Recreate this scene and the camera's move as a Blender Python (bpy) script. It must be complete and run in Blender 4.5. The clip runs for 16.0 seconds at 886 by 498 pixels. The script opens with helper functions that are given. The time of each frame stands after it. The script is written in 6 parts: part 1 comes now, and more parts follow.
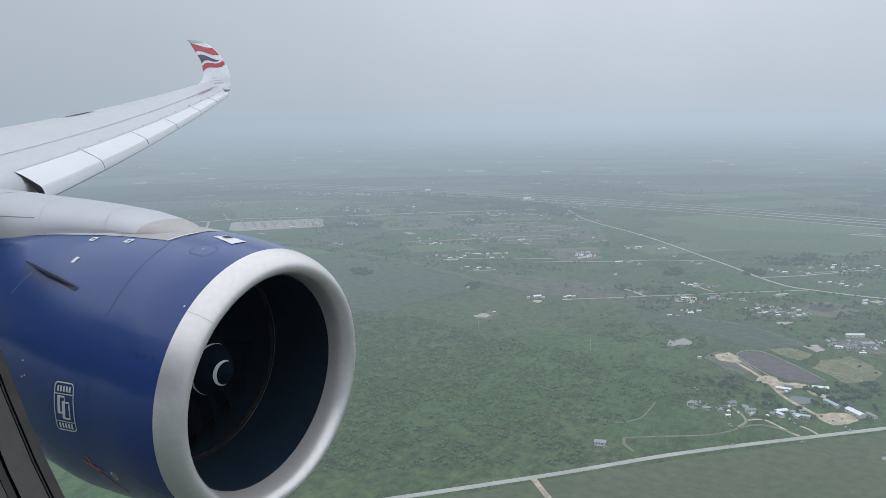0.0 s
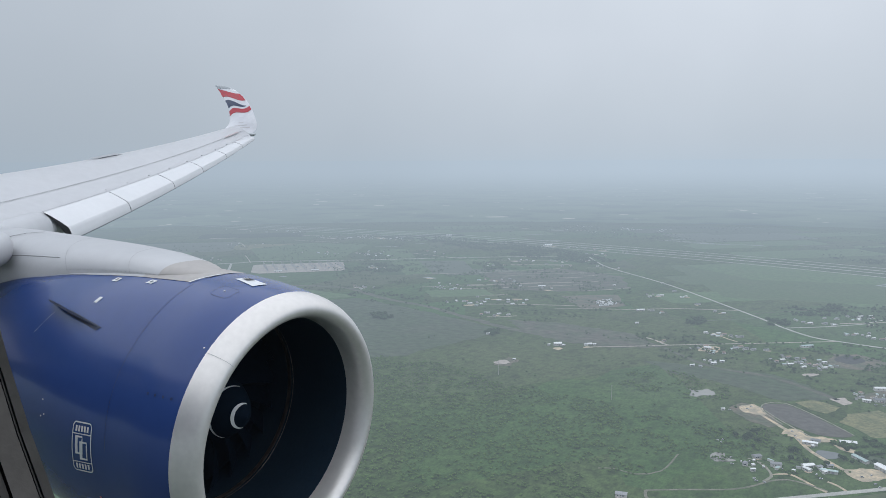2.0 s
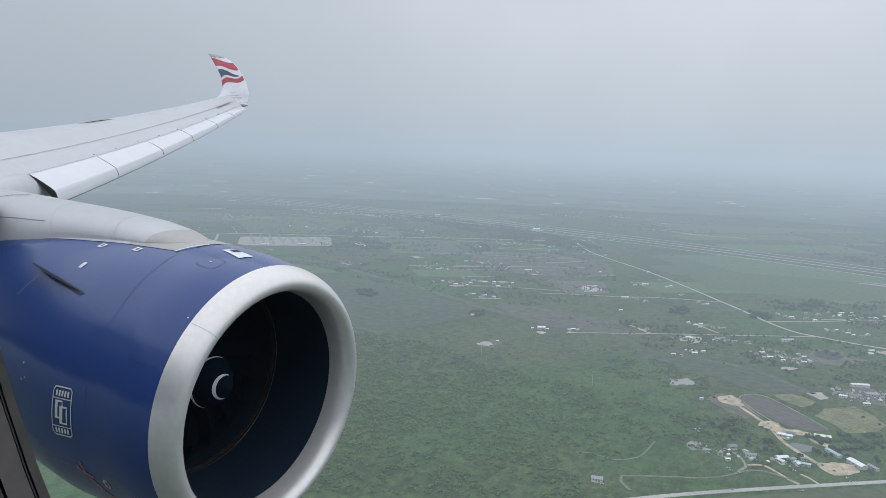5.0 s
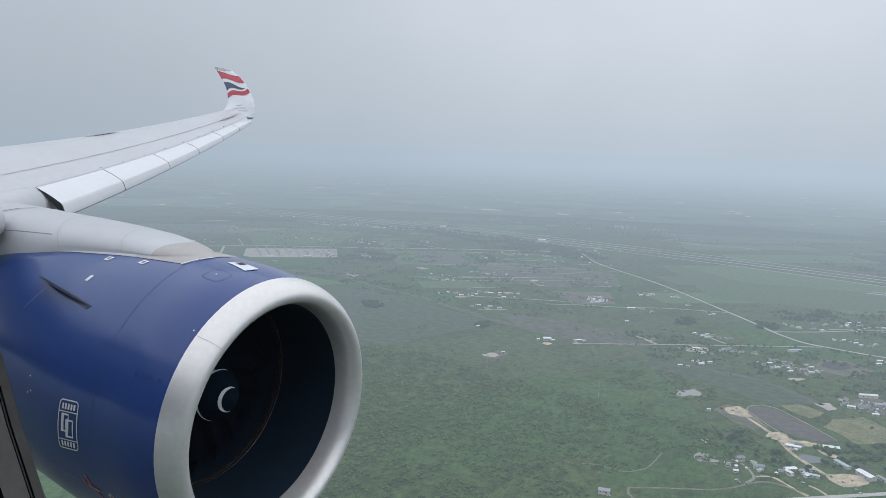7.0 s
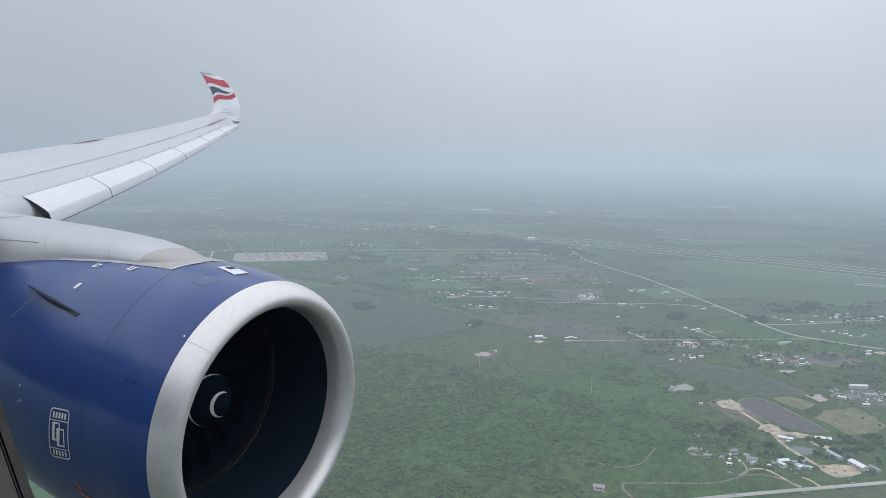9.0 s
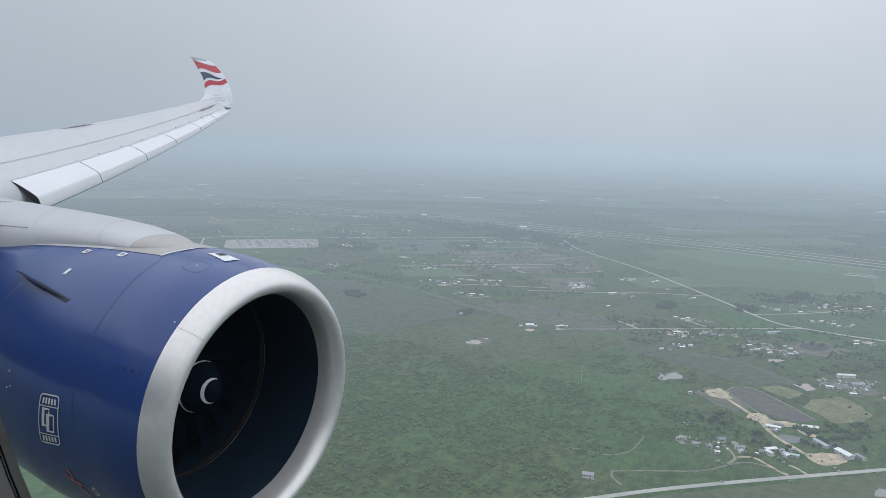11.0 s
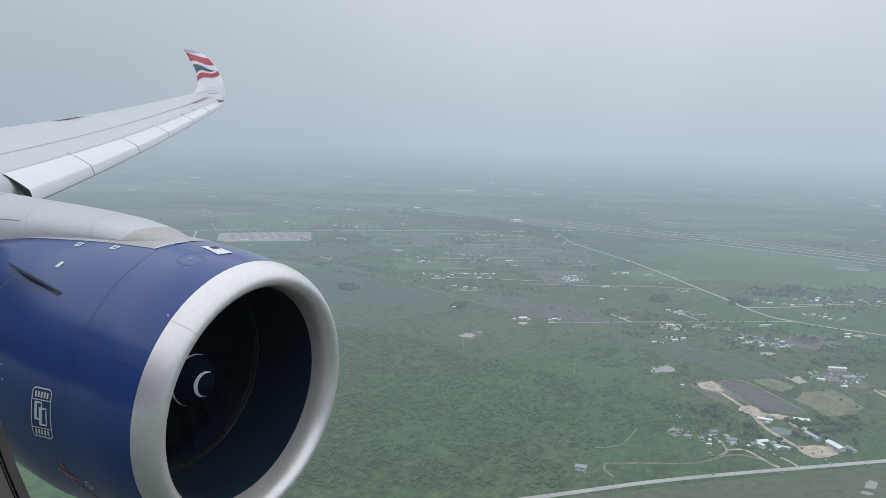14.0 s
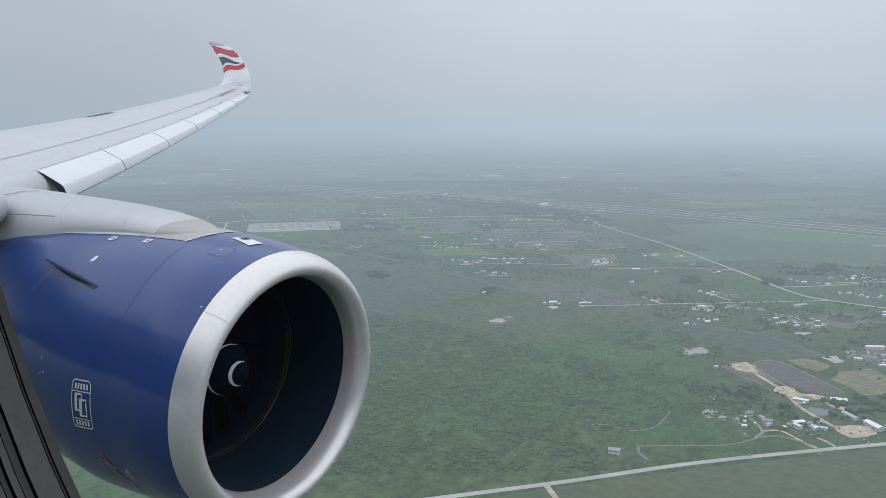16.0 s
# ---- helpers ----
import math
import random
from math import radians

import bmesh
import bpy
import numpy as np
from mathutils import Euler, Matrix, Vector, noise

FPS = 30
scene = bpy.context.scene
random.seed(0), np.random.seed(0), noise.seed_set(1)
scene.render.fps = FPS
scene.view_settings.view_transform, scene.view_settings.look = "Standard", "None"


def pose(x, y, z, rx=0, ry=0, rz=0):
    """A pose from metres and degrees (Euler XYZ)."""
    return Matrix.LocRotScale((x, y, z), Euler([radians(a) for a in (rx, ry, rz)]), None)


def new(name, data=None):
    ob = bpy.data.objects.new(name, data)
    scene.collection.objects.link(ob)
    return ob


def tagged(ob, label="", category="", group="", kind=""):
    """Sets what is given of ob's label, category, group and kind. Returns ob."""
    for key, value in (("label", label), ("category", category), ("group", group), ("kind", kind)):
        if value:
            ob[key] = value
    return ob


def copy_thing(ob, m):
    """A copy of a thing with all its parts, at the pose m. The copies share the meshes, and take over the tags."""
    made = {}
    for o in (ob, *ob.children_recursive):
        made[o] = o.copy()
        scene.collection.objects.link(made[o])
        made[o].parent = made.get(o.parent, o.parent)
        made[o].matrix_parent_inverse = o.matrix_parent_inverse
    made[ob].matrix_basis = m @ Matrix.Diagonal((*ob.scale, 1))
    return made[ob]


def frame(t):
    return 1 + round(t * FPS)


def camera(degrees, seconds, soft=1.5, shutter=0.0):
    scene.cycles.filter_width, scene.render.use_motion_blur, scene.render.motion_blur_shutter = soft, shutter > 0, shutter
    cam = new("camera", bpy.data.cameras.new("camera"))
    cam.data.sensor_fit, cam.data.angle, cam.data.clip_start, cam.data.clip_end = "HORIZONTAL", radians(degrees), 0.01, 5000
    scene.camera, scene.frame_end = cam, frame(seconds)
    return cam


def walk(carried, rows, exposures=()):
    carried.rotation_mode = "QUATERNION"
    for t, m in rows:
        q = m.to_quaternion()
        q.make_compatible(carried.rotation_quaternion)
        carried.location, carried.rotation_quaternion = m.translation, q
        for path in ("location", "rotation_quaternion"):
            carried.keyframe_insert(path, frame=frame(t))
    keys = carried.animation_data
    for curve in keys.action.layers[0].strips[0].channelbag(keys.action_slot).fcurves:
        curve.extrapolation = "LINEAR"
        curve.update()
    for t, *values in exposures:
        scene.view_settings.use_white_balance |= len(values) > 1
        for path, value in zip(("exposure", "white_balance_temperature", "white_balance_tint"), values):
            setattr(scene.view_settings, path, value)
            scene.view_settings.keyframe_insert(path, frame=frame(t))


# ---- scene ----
# The camera leans at a cabin window of an airliner; x is the way of flight, y the port side, z up.
EYE, PORT = 380.0, 34.19
cam = camera(58.4, 16.0, 0.8)
ROWS = [
    (0.0, 0.42, -10.94, -0.93, 0.001, -0.005, -0.003),
    (0.5, 0.57, -10.39, -1.0, -0.001, -0.002, 0.005),
    (1.0, 0.92, -9.59, -1.17, -0.004, -0.002, 0.008),
    (1.5, 1.41, -8.68, -1.04, -0.001, -0.002, 0.007),
    (2.0, 2.01, -7.71, -1.47, 0.002, -0.001, -0.003),
    (2.5, 2.19, -8.87, -2.13, 0.0, -0.006, -0.002),
    (3.0, 1.69, -9.73, -4.0, 0.001, -0.003, -0.002),
    (5.5, 1.49, -8.91, -4.05, -0.001, -0.003, 0.001),
    (6.0, 1.68, -8.72, -4.15, -0.001, 0.0, 0.008),
    (6.5, 1.86, -8.58, -4.13, -0.005, -0.0, 0.009),
    (7.0, 1.85, -8.36, -3.76, -0.005, -0.001, 0.01),
    (7.5, 1.66, -7.75, -3.75, -0.001, -0.001, 0.003),
    (8.0, 1.43, -7.62, -3.26, -0.002, 0.001, 0.006),
    (8.5, 1.16, -7.83, -3.0, -0.003, -0.001, 0.003),
    (9.0, 0.95, -8.28, -2.64, -0.0, -0.0, 0.0),
    (11.5, 0.21, -9.43, -3.23, 0.004, -0.002, -0.002),
    (12.0, 0.0, -9.77, -3.29, 0.003, -0.001, -0.004),
    (12.5, -0.13, -9.82, -3.47, 0.002, -0.003, -0.004),
    (13.0, -0.24, -9.63, -3.65, -0.002, -0.002, 0.001),
    (13.5, -0.22, -9.46, -3.61, -0.002, -0.0, 0.003),
    (14.0, -0.06, -9.58, -3.2, -0.001, -0.002, -0.002),
    (14.5, 0.29, -9.81, -2.46, 0.001, -0.001, 0.002),
    (15.0, 0.8, -10.04, -1.78, 0.0, 0.0, 0.005),
    (15.5, 1.34, -10.43, -1.36, -0.0, -0.006, -0.0),
    (16.0, 1.74, -10.66, -1.58, 0.0, -0.005, -0.0),
]
# The airframe and the eye in it lean a little against the level plain.
LEAN = pose(0, 0, EYE, 0.08, 2.17, 0.04)
walk(cam, [(t, LEAN @ pose(x, y, z, 90 + pitch, roll, PORT + yaw)) for t, yaw, pitch, roll, x, y, z in ROWS])

# Overcast daylight in a thick, even haze.
HAZE = 1 / 5800
world = bpy.data.worlds.new("hazy_sky")
scene.world = world
world.use_nodes = True
wn, wl = world.node_tree.nodes, world.node_tree.links
wn["Background"].inputs[0].default_value = (0.42, 0.47, 0.50, 1)
absorb, glow, both = wn.new("ShaderNodeVolumeAbsorption"), wn.new("ShaderNodeEmission"), wn.new("ShaderNodeAddShader")
absorb.inputs["Color"].default_value = (0, 0, 0, 1)
absorb.inputs["Density"].default_value = HAZE
glow.inputs["Color"].default_value = (0.366, 0.444, 0.528, 1)
glow.inputs["Strength"].default_value = HAZE
wl.new(absorb.outputs[0], both.inputs[0])
wl.new(glow.outputs[0], both.inputs[1])
wl.new(both.outputs[0], wn["World Output"].inputs["Volume"])

# Unseen wide lamp overhead, added in place of skylight lost in the haze.
sky_lamp = bpy.data.lights.new("overhead_sky_lamp", "AREA")
sky_lamp.shape, sky_lamp.size, sky_lamp.energy, sky_lamp.color = "DISK", 9000, 1.42e8, (1, 0.975, 0.985)
sky_lamp_ob = new("overhead_sky_lamp", sky_lamp)
sky_lamp_ob.matrix_world = pose(2000, -600, EYE + 1300)
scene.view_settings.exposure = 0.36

# ---- materials ----
def material(name, colour, rough=0.6, metal=0.0, spec=0.5, coat=0.0, vary=0.0, scale=1.0, second=None, grain=0.0, grain_scale=30.0, island=0.0, per_object=0.0):
    """A principled material: a base colour, a second colour mixed in by noise at `scale`, grain at `grain_scale`, and spread by island or object."""
    m = bpy.data.materials.new(name)
    m.use_nodes = True
    n, l = m.node_tree.nodes, m.node_tree.links
    b = n["Principled BSDF"]
    b.inputs["Roughness"].default_value, b.inputs["Metallic"].default_value = rough, metal
    b.inputs["Specular IOR Level"].default_value, b.inputs["Coat Weight"].default_value = spec, coat
    b.inputs["Coat Roughness"].default_value = 0.05
    rgb = n.new("ShaderNodeRGB")
    rgb.outputs[0].default_value = (*colour, 1)
    out = rgb.outputs[0]
    where = n.new("ShaderNodeTexCoord").outputs["Object"]

    def mixed(a, factor, blend, other=None, socket=None):
        x = n.new("ShaderNodeMix")
        x.data_type, x.blend_type = "RGBA", blend
        l.new(a, x.inputs["A"])
        if socket:
            l.new(socket, x.inputs["B"])
        else:
            x.inputs["B"].default_value = (*other, 1)
        if isinstance(factor, float):
            x.inputs["Factor"].default_value = factor
        else:
            l.new(factor, x.inputs["Factor"])
        return x.outputs["Result"]

    def noisy(s, low, high, detail=4.0):
        t = n.new("ShaderNodeTexNoise")
        t.inputs["Scale"].default_value, t.inputs["Detail"].default_value = s, detail
        l.new(where, t.inputs["Vector"])
        r = n.new("ShaderNodeMapRange")
        r.inputs["From Min"].default_value, r.inputs["From Max"].default_value = low, high
        l.new(t.outputs["Fac"], r.inputs["Value"])
        return r.outputs["Result"]

    if second and vary:
        f = noisy(scale, 0.5 - 0.25 / max(vary, 0.01) * 0.5, 0.5 + 0.25 / max(vary, 0.01) * 0.5)
        out = mixed(out, f, "MIX", second)
    if grain:
        g = noisy(grain_scale, 0.3, 0.7, 6.0)
        c = n.new("ShaderNodeMapRange")
        c.inputs["To Min"].default_value, c.inputs["To Max"].default_value = 1 - grain, 1 + grain
        l.new(g, c.inputs["Value"])
        out = mixed(out, 1.0, "MULTIPLY", socket=c.outputs["Result"])
        bump = n.new("ShaderNodeBump")
        bump.inputs["Strength"].default_value, bump.inputs["Distance"].default_value = min(0.3, grain), 0.2 / grain_scale
        l.new(g, bump.inputs["Height"])
        l.new(bump.outputs[0], b.inputs["Normal"])
    for amount, node, socket in ((island, "ShaderNodeNewGeometry", "Random Per Island"), (per_object, "ShaderNodeObjectInfo", "Random")):
        if amount:
            c = n.new("ShaderNodeMapRange")
            c.inputs["To Min"].default_value, c.inputs["To Max"].default_value = 1 - amount, 1 + amount
            l.new(n.new(node).outputs[socket], c.inputs["Value"])
            out = mixed(out, 1.0, "MULTIPLY", socket=c.outputs["Result"])
    l.new(out, b.inputs["Base Color"])
    return m


M = {
    "fine_line": material("fine_panel_line", (0.004, 0.010, 0.05), 0.5, grain=0.1, grain_scale=10),
    "faint": material("faint_seam", (0.33, 0.33, 0.345), 0.5, grain=0.1, grain_scale=10),
    "wing": material("wing_paint", (0.50, 0.503, 0.525), 0.38, vary=0.6, scale=0.5, second=(0.52, 0.523, 0.545), grain=0.03, grain_scale=3),
    "slat": material("slat_paint", (0.66, 0.662, 0.685), 0.16, coat=0.3, vary=0.6, scale=0.7, second=(0.635, 0.637, 0.66), grain=0.02, grain_scale=4),
    "winglet": material("winglet_paint", (0.70, 0.702, 0.725), 0.32, vary=0.6, scale=0.9, second=(0.62, 0.62, 0.66), grain=0.04, grain_scale=5),
    "pylon": material("pylon_paint", (0.50, 0.502, 0.52), 0.28, vary=0.7, scale=0.8, second=(0.475, 0.477, 0.50), grain=0.03, grain_scale=5),
    "fairing": material("unpainted_fairing", (0.37, 0.345, 0.335), 0.42, vary=0.6, scale=2, second=(0.42, 0.395, 0.38), grain=0.05, grain_scale=9),
    "cowl": material("blue_cowl_paint", (0.027, 0.060, 0.208), 0.18, spec=0.32, coat=0.16, vary=0.5, scale=0.6, second=(0.029, 0.064, 0.218), grain=0.02, grain_scale=4),
    "lip": material("bare_metal_lip", (0.765, 0.735, 0.715), 0.32, metal=0.52, vary=0.2, scale=0.8, second=(0.73, 0.70, 0.68), grain=0.04, grain_scale=12),
    # Duct and fan colours carry the inlet's shade, hence near-black.
    "duct": material("duct_shade_paint", (0.013, 0.027, 0.048), 0.34, spec=0.35, vary=0.6, scale=2, second=(0.018, 0.034, 0.054), grain=0.1, grain_scale=20),
    "blade": material("fan_shade_paint", (0.005, 0.011, 0.021), 0.85, spec=0.05, grain=0.1, grain_scale=8, per_object=0.2),
    "ring": material("copper_rub_strip", (0.24, 0.19, 0.175), 0.30, metal=0.8, grain=0.2, grain_scale=9),
    "white": material("white_marking", (0.72, 0.73, 0.75), 0.45, grain=0.05, grain_scale=20),
    "grey_mark": material("grey_marking", (0.34, 0.35, 0.37), 0.5, grain=0.05, grain_scale=20),
    "red": material("red_livery", (0.42, 0.022, 0.040), 0.4, grain=0.06, grain_scale=6),
    "navy": material("navy_livery", (0.020, 0.035, 0.085), 0.4, grain=0.06, grain_scale=6),
    "gap": material("dark_gap", (0.03, 0.03, 0.033), 0.7, grain=0.1, grain_scale=10),
    "line": material("panel_line", (0.20, 0.20, 0.22), 0.6, grain=0.1, grain_scale=10),
    # The strake's shaded side is put into its near-black colour.
    "strake_dark": material("strake_shade_paint", (0.010, 0.016, 0.04), 0.6, spec=0.2, grain=0.1, grain_scale=10),
    "rim": material("window_rim", (0.19, 0.18, 0.17), 0.7, grain=0.1, grain_scale=60),
    "static": material("pale_static_mark", (0.52, 0.50, 0.515), 0.5, grain=0.1, grain_scale=10),
    "liner": material("cabin_lining", (0.055, 0.050, 0.045), 0.6, grain=0.08, grain_scale=60),
    "seal": material("window_seal", (0.120, 0.108, 0.098), 0.6, grain=0.1, grain_scale=80),
    "skin_white": material("fuselage_white", (0.72, 0.73, 0.75), 0.3, grain=0.04, grain_scale=3),
    "skin_blue": material("fuselage_blue", (0.026, 0.056, 0.180), 0.4, spec=0.3, grain=0.04, grain_scale=3),
    "concrete": material("pale_concrete", (0.46, 0.445, 0.405), 0.85, vary=0.8, scale=0.02, second=(0.36, 0.355, 0.325), grain=0.15, grain_scale=0.4),
    "road": material("worn_asphalt", (0.19, 0.195, 0.19), 0.85, vary=0.8, scale=0.03, second=(0.26, 0.26, 0.245), grain=0.15, grain_scale=0.5),
    "track": material("worn_farm_track", (0.30, 0.275, 0.22), 0.9, vary=1.0, scale=0.06, second=(0.19, 0.19, 0.135), grain=0.25, grain_scale=0.3),
    "rut": material("faint_grassy_rut", (0.20, 0.185, 0.14), 0.9, vary=1.0, scale=0.06, second=(0.12, 0.125, 0.08), grain=0.25, grain_scale=0.3),
    "dirt": material("pale_caliche", (0.58, 0.46, 0.31), 0.9, vary=1.0, scale=0.06, second=(0.34, 0.29, 0.215), grain=0.2, grain_scale=0.3),
    "gravel": material("crushed_stone", (0.46, 0.41, 0.345), 0.9, vary=0.9, scale=0.02, second=(0.40, 0.34, 0.31), grain=0.2, grain_scale=0.15),
    "bare": material("bare_brown_earth", (0.150, 0.122, 0.086), 0.95, vary=1.0, scale=0.03, second=(0.085, 0.095, 0.058), grain=0.3, grain_scale=0.15),
    "brown": material("ploughed_soil", (0.060, 0.076, 0.042), 0.95, vary=0.9, scale=0.008, second=(0.048, 0.074, 0.032), grain=0.35, grain_scale=0.06),
    "paddock": material("trodden_brown_paddock", (0.098, 0.088, 0.066), 0.95, vary=0.9, scale=0.02, second=(0.066, 0.082, 0.044), grain=0.35, grain_scale=0.06),
    "dark_soil": material("dark_wet_soil", (0.088, 0.078, 0.064), 0.9, vary=0.8, scale=0.02, second=(0.10, 0.09, 0.08), grain=0.25, grain_scale=0.1),
    "dry": material("dry_yellow_grass", (0.195, 0.185, 0.085), 0.95, vary=1.0, scale=0.04, second=(0.125, 0.135, 0.060), grain=0.35, grain_scale=0.2),
    "meadow": material("fresh_meadow", (0.054, 0.101, 0.028), 0.95, vary=0.8, scale=0.01, second=(0.066, 0.104, 0.035), grain=0.2, grain_scale=0.08),
    "fresh": material("bright_young_grass", (0.068, 0.134, 0.036), 0.95, vary=0.8, scale=0.01, second=(0.078, 0.132, 0.044), grain=0.25, grain_scale=0.06),
    "leaf_mid": material("mid_green_foliage", (0.048, 0.084, 0.024), 0.9, spec=0.1, vary=0.7, scale=0.02, second=(0.058, 0.098, 0.034), grain=0.35, grain_scale=0.8, island=0.40),
    "olive": material("olive_grazed_grass", (0.082, 0.095, 0.040), 0.95, vary=0.9, scale=0.012, second=(0.064, 0.086, 0.030), grain=0.25, grain_scale=0.08),
    "pitch": material("near_black_soil", (0.040, 0.040, 0.040), 0.95, vary=0.8, scale=0.05, second=(0.055, 0.052, 0.048), grain=0.25, grain_scale=0.15),
    "highway": material("hazy_highway_concrete", (0.42, 0.41, 0.38), 0.85, vary=0.8, scale=0.02, second=(0.33, 0.32, 0.30), grain=0.15, grain_scale=0.4),
    "wet": material("damp_hollow", (0.10, 0.115, 0.085), 0.9, vary=0.8, scale=0.05, second=(0.075, 0.1, 0.06), grain=0.2, grain_scale=0.2),
    "water": material("turbid_pond_water", (0.27, 0.255, 0.21), 0.12, vary=0.6, scale=0.02, second=(0.24, 0.235, 0.215), grain=0.03, grain_scale=0.5),
    "water_green": material("green_pond_water", (0.085, 0.10, 0.10), 0.12, grain=0.03, grain_scale=0.5),
    "leaf": material("tree_foliage", (0.072, 0.128, 0.027), 0.9, spec=0.1, vary=0.7, scale=0.02, second=(0.082, 0.136, 0.037), grain=0.35, grain_scale=0.8, island=0.22),
    "leaf_dark": material("dark_foliage", (0.036, 0.060, 0.021), 0.9, spec=0.1, vary=0.7, scale=0.02, second=(0.044, 0.074, 0.034), grain=0.35, grain_scale=0.8, island=0.40),
    "bark": material("tree_bark", (0.10, 0.08, 0.06), 0.9, grain=0.3, grain_scale=2),
    "wall": material("house_wall", (0.52, 0.50, 0.46), 0.8, grain=0.1, grain_scale=0.8, per_object=0.3),
    "roof_white": material("white_metal_roof", (0.78, 0.78, 0.77), 0.45, grain=0.08, grain_scale=0.6, per_object=0.12),
    "roof_grey": material("grey_shingle_roof", (0.24, 0.24, 0.25), 0.8, grain=0.2, grain_scale=0.8, per_object=0.4),
    "roof_green": material("pale_green_roof", (0.42, 0.52, 0.50), 0.5, grain=0.1, grain_scale=0.6, per_object=0.15),
    "roof_rust": material("rusty_roof", (0.28, 0.19, 0.15), 0.7, grain=0.25, grain_scale=0.7, per_object=0.3),
    "steel": material("galvanised_steel", (0.40, 0.41, 0.42), 0.5, metal=0.4, grain=0.1, grain_scale=3),
    "glass": material("dark_window_glass", (0.02, 0.025, 0.03), 0.1),
    "tyre": material("rubber_tyre", (0.02, 0.02, 0.02), 0.8, grain=0.1, grain_scale=20),
    "car": material("vehicle_paint", (0.55, 0.55, 0.56), 0.3, coat=0.5, grain=0.02, grain_scale=5, per_object=0.45),
}

# The plain itself: a patchwork of pastures in two scales of green with drier and browner fields.
grass = material("pasture", (0.047, 0.082, 0.021), 0.95, spec=0.1, vary=1.0, scale=0.005, second=(0.065, 0.094, 0.031), grain=0.38, grain_scale=0.06)
gn, gl = grass.node_tree.nodes, grass.node_tree.links
base_in = gn["Principled BSDF"].inputs["Base Color"]
last = base_in.links[0].from_socket
coord = gn.new("ShaderNodeTexCoord").outputs["Object"]
for turn_z, size, amount, tint in ((0.72, 420.0, 0.85, (0.084, 0.100, 0.052, 1)), (0.72, 300.0, 0.85, (0.046, 0.112, 0.029, 1)), (0.2, 900.0, 0.5, (0.074, 0.090, 0.055, 1))):
    mp = gn.new("ShaderNodeMapping")
    mp.inputs["Rotation"].default_value = (0, 0, turn_z)
    mp.inputs["Scale"].default_value = (1 / size, 0.6 / size, 1 / size)
    gl.new(coord, mp.inputs["Vector"])
    vor = gn.new("ShaderNodeTexVoronoi")
    vor.distance, vor.inputs["Randomness"].default_value = "CHEBYCHEV", 0.75
    vor.inputs["Scale"].default_value = 1.0
    gl.new(mp.outputs[0], vor.inputs["Vector"])
    sep = gn.new("ShaderNodeSeparateColor")
    gl.new(vor.outputs["Color"], sep.inputs[0])
    rng = gn.new("ShaderNodeMapRange")
    rng.inputs["From Min"].default_value, rng.inputs["From Max"].default_value = 0.45, 1.0
    rng.inputs["To Max"].default_value = amount
    gl.new(sep.outputs[0], rng.inputs["Value"])
    mx = gn.new("ShaderNodeMix")
    mx.data_type = "RGBA"
    mx.inputs["B"].default_value = tint
    gl.new(rng.outputs["Result"], mx.inputs["Factor"])
    gl.new(last, mx.inputs["A"])
    last = mx.outputs["Result"]
for size, low, high, dark in ((3.0, 0.45, 0.72, 0.38), (8.0, 0.45, 0.75, 0.40), (26.0, 0.52, 0.72, 0.42), (130.0, 0.50, 0.70, 0.25)):
    mp = gn.new("ShaderNodeMapping")
    mp.inputs["Rotation"].default_value = (0, 0, 0.72)
    mp.inputs["Scale"].default_value = (1 / size, 0.45 / size, 1 / size)
    gl.new(coord, mp.inputs["Vector"])
    tex = gn.new("ShaderNodeTexNoise")
    tex.inputs["Scale"].default_value, tex.inputs["Detail"].default_value, tex.inputs["Roughness"].default_value = 1.0, 5.0, 0.65
    gl.new(mp.outputs[0], tex.inputs["Vector"])
    rng = gn.new("ShaderNodeMapRange")
    rng.inputs["From Min"].default_value, rng.inputs["From Max"].default_value = low, high
    rng.inputs["To Min"].default_value, rng.inputs["To Max"].default_value = 1.08, 1 - dark
    gl.new(tex.outputs["Fac"], rng.inputs["Value"])
    mx = gn.new("ShaderNodeMix")
    mx.data_type, mx.blend_type = "RGBA", "MULTIPLY"
    mx.inputs["Factor"].default_value = 1.0
    gl.new(last, mx.inputs["A"])
    gl.new(rng.outputs["Result"], mx.inputs["B"])
    last = mx.outputs["Result"]
gl.new(last, base_in)
M["grass"] = grass

# Far haze and overcast low over the horizon, painted as glow on one backdrop.
sky_far = bpy.data.materials.new("far_view_glow")
sky_far.use_nodes = True
sn, sl = sky_far.node_tree.nodes, sky_far.node_tree.links
sn.remove(sn["Principled BSDF"])
em, ramp, hz, sep = sn.new("ShaderNodeEmission"), sn.new("ShaderNodeValToRGB"), sn.new("ShaderNodeMapRange"), sn.new("ShaderNodeSeparateXYZ")
sl.new(sn.new("ShaderNodeTexCoord").outputs["Object"], sep.inputs[0])
hz.inputs["From Min"].default_value, hz.inputs["From Max"].default_value = 0.0, 2600.0
sl.new(sep.outputs["Z"], hz.inputs["Value"])
sl.new(hz.outputs["Result"], ramp.inputs["Fac"])
sl.new(em.outputs[0], sn["Material Output"].inputs["Surface"])
FAR = 4930.0
AIR = (0.366, 0.444, 0.528)
SKY = ((0.0, (0.380, 0.446, 0.516)), (1.5, (0.400, 0.455, 0.518)), (4.0, (0.432, 0.483, 0.543)), (8.2, (0.485, 0.533, 0.597)), (16.0, (0.548, 0.598, 0.664)), (24.0, (0.58, 0.63, 0.69)))
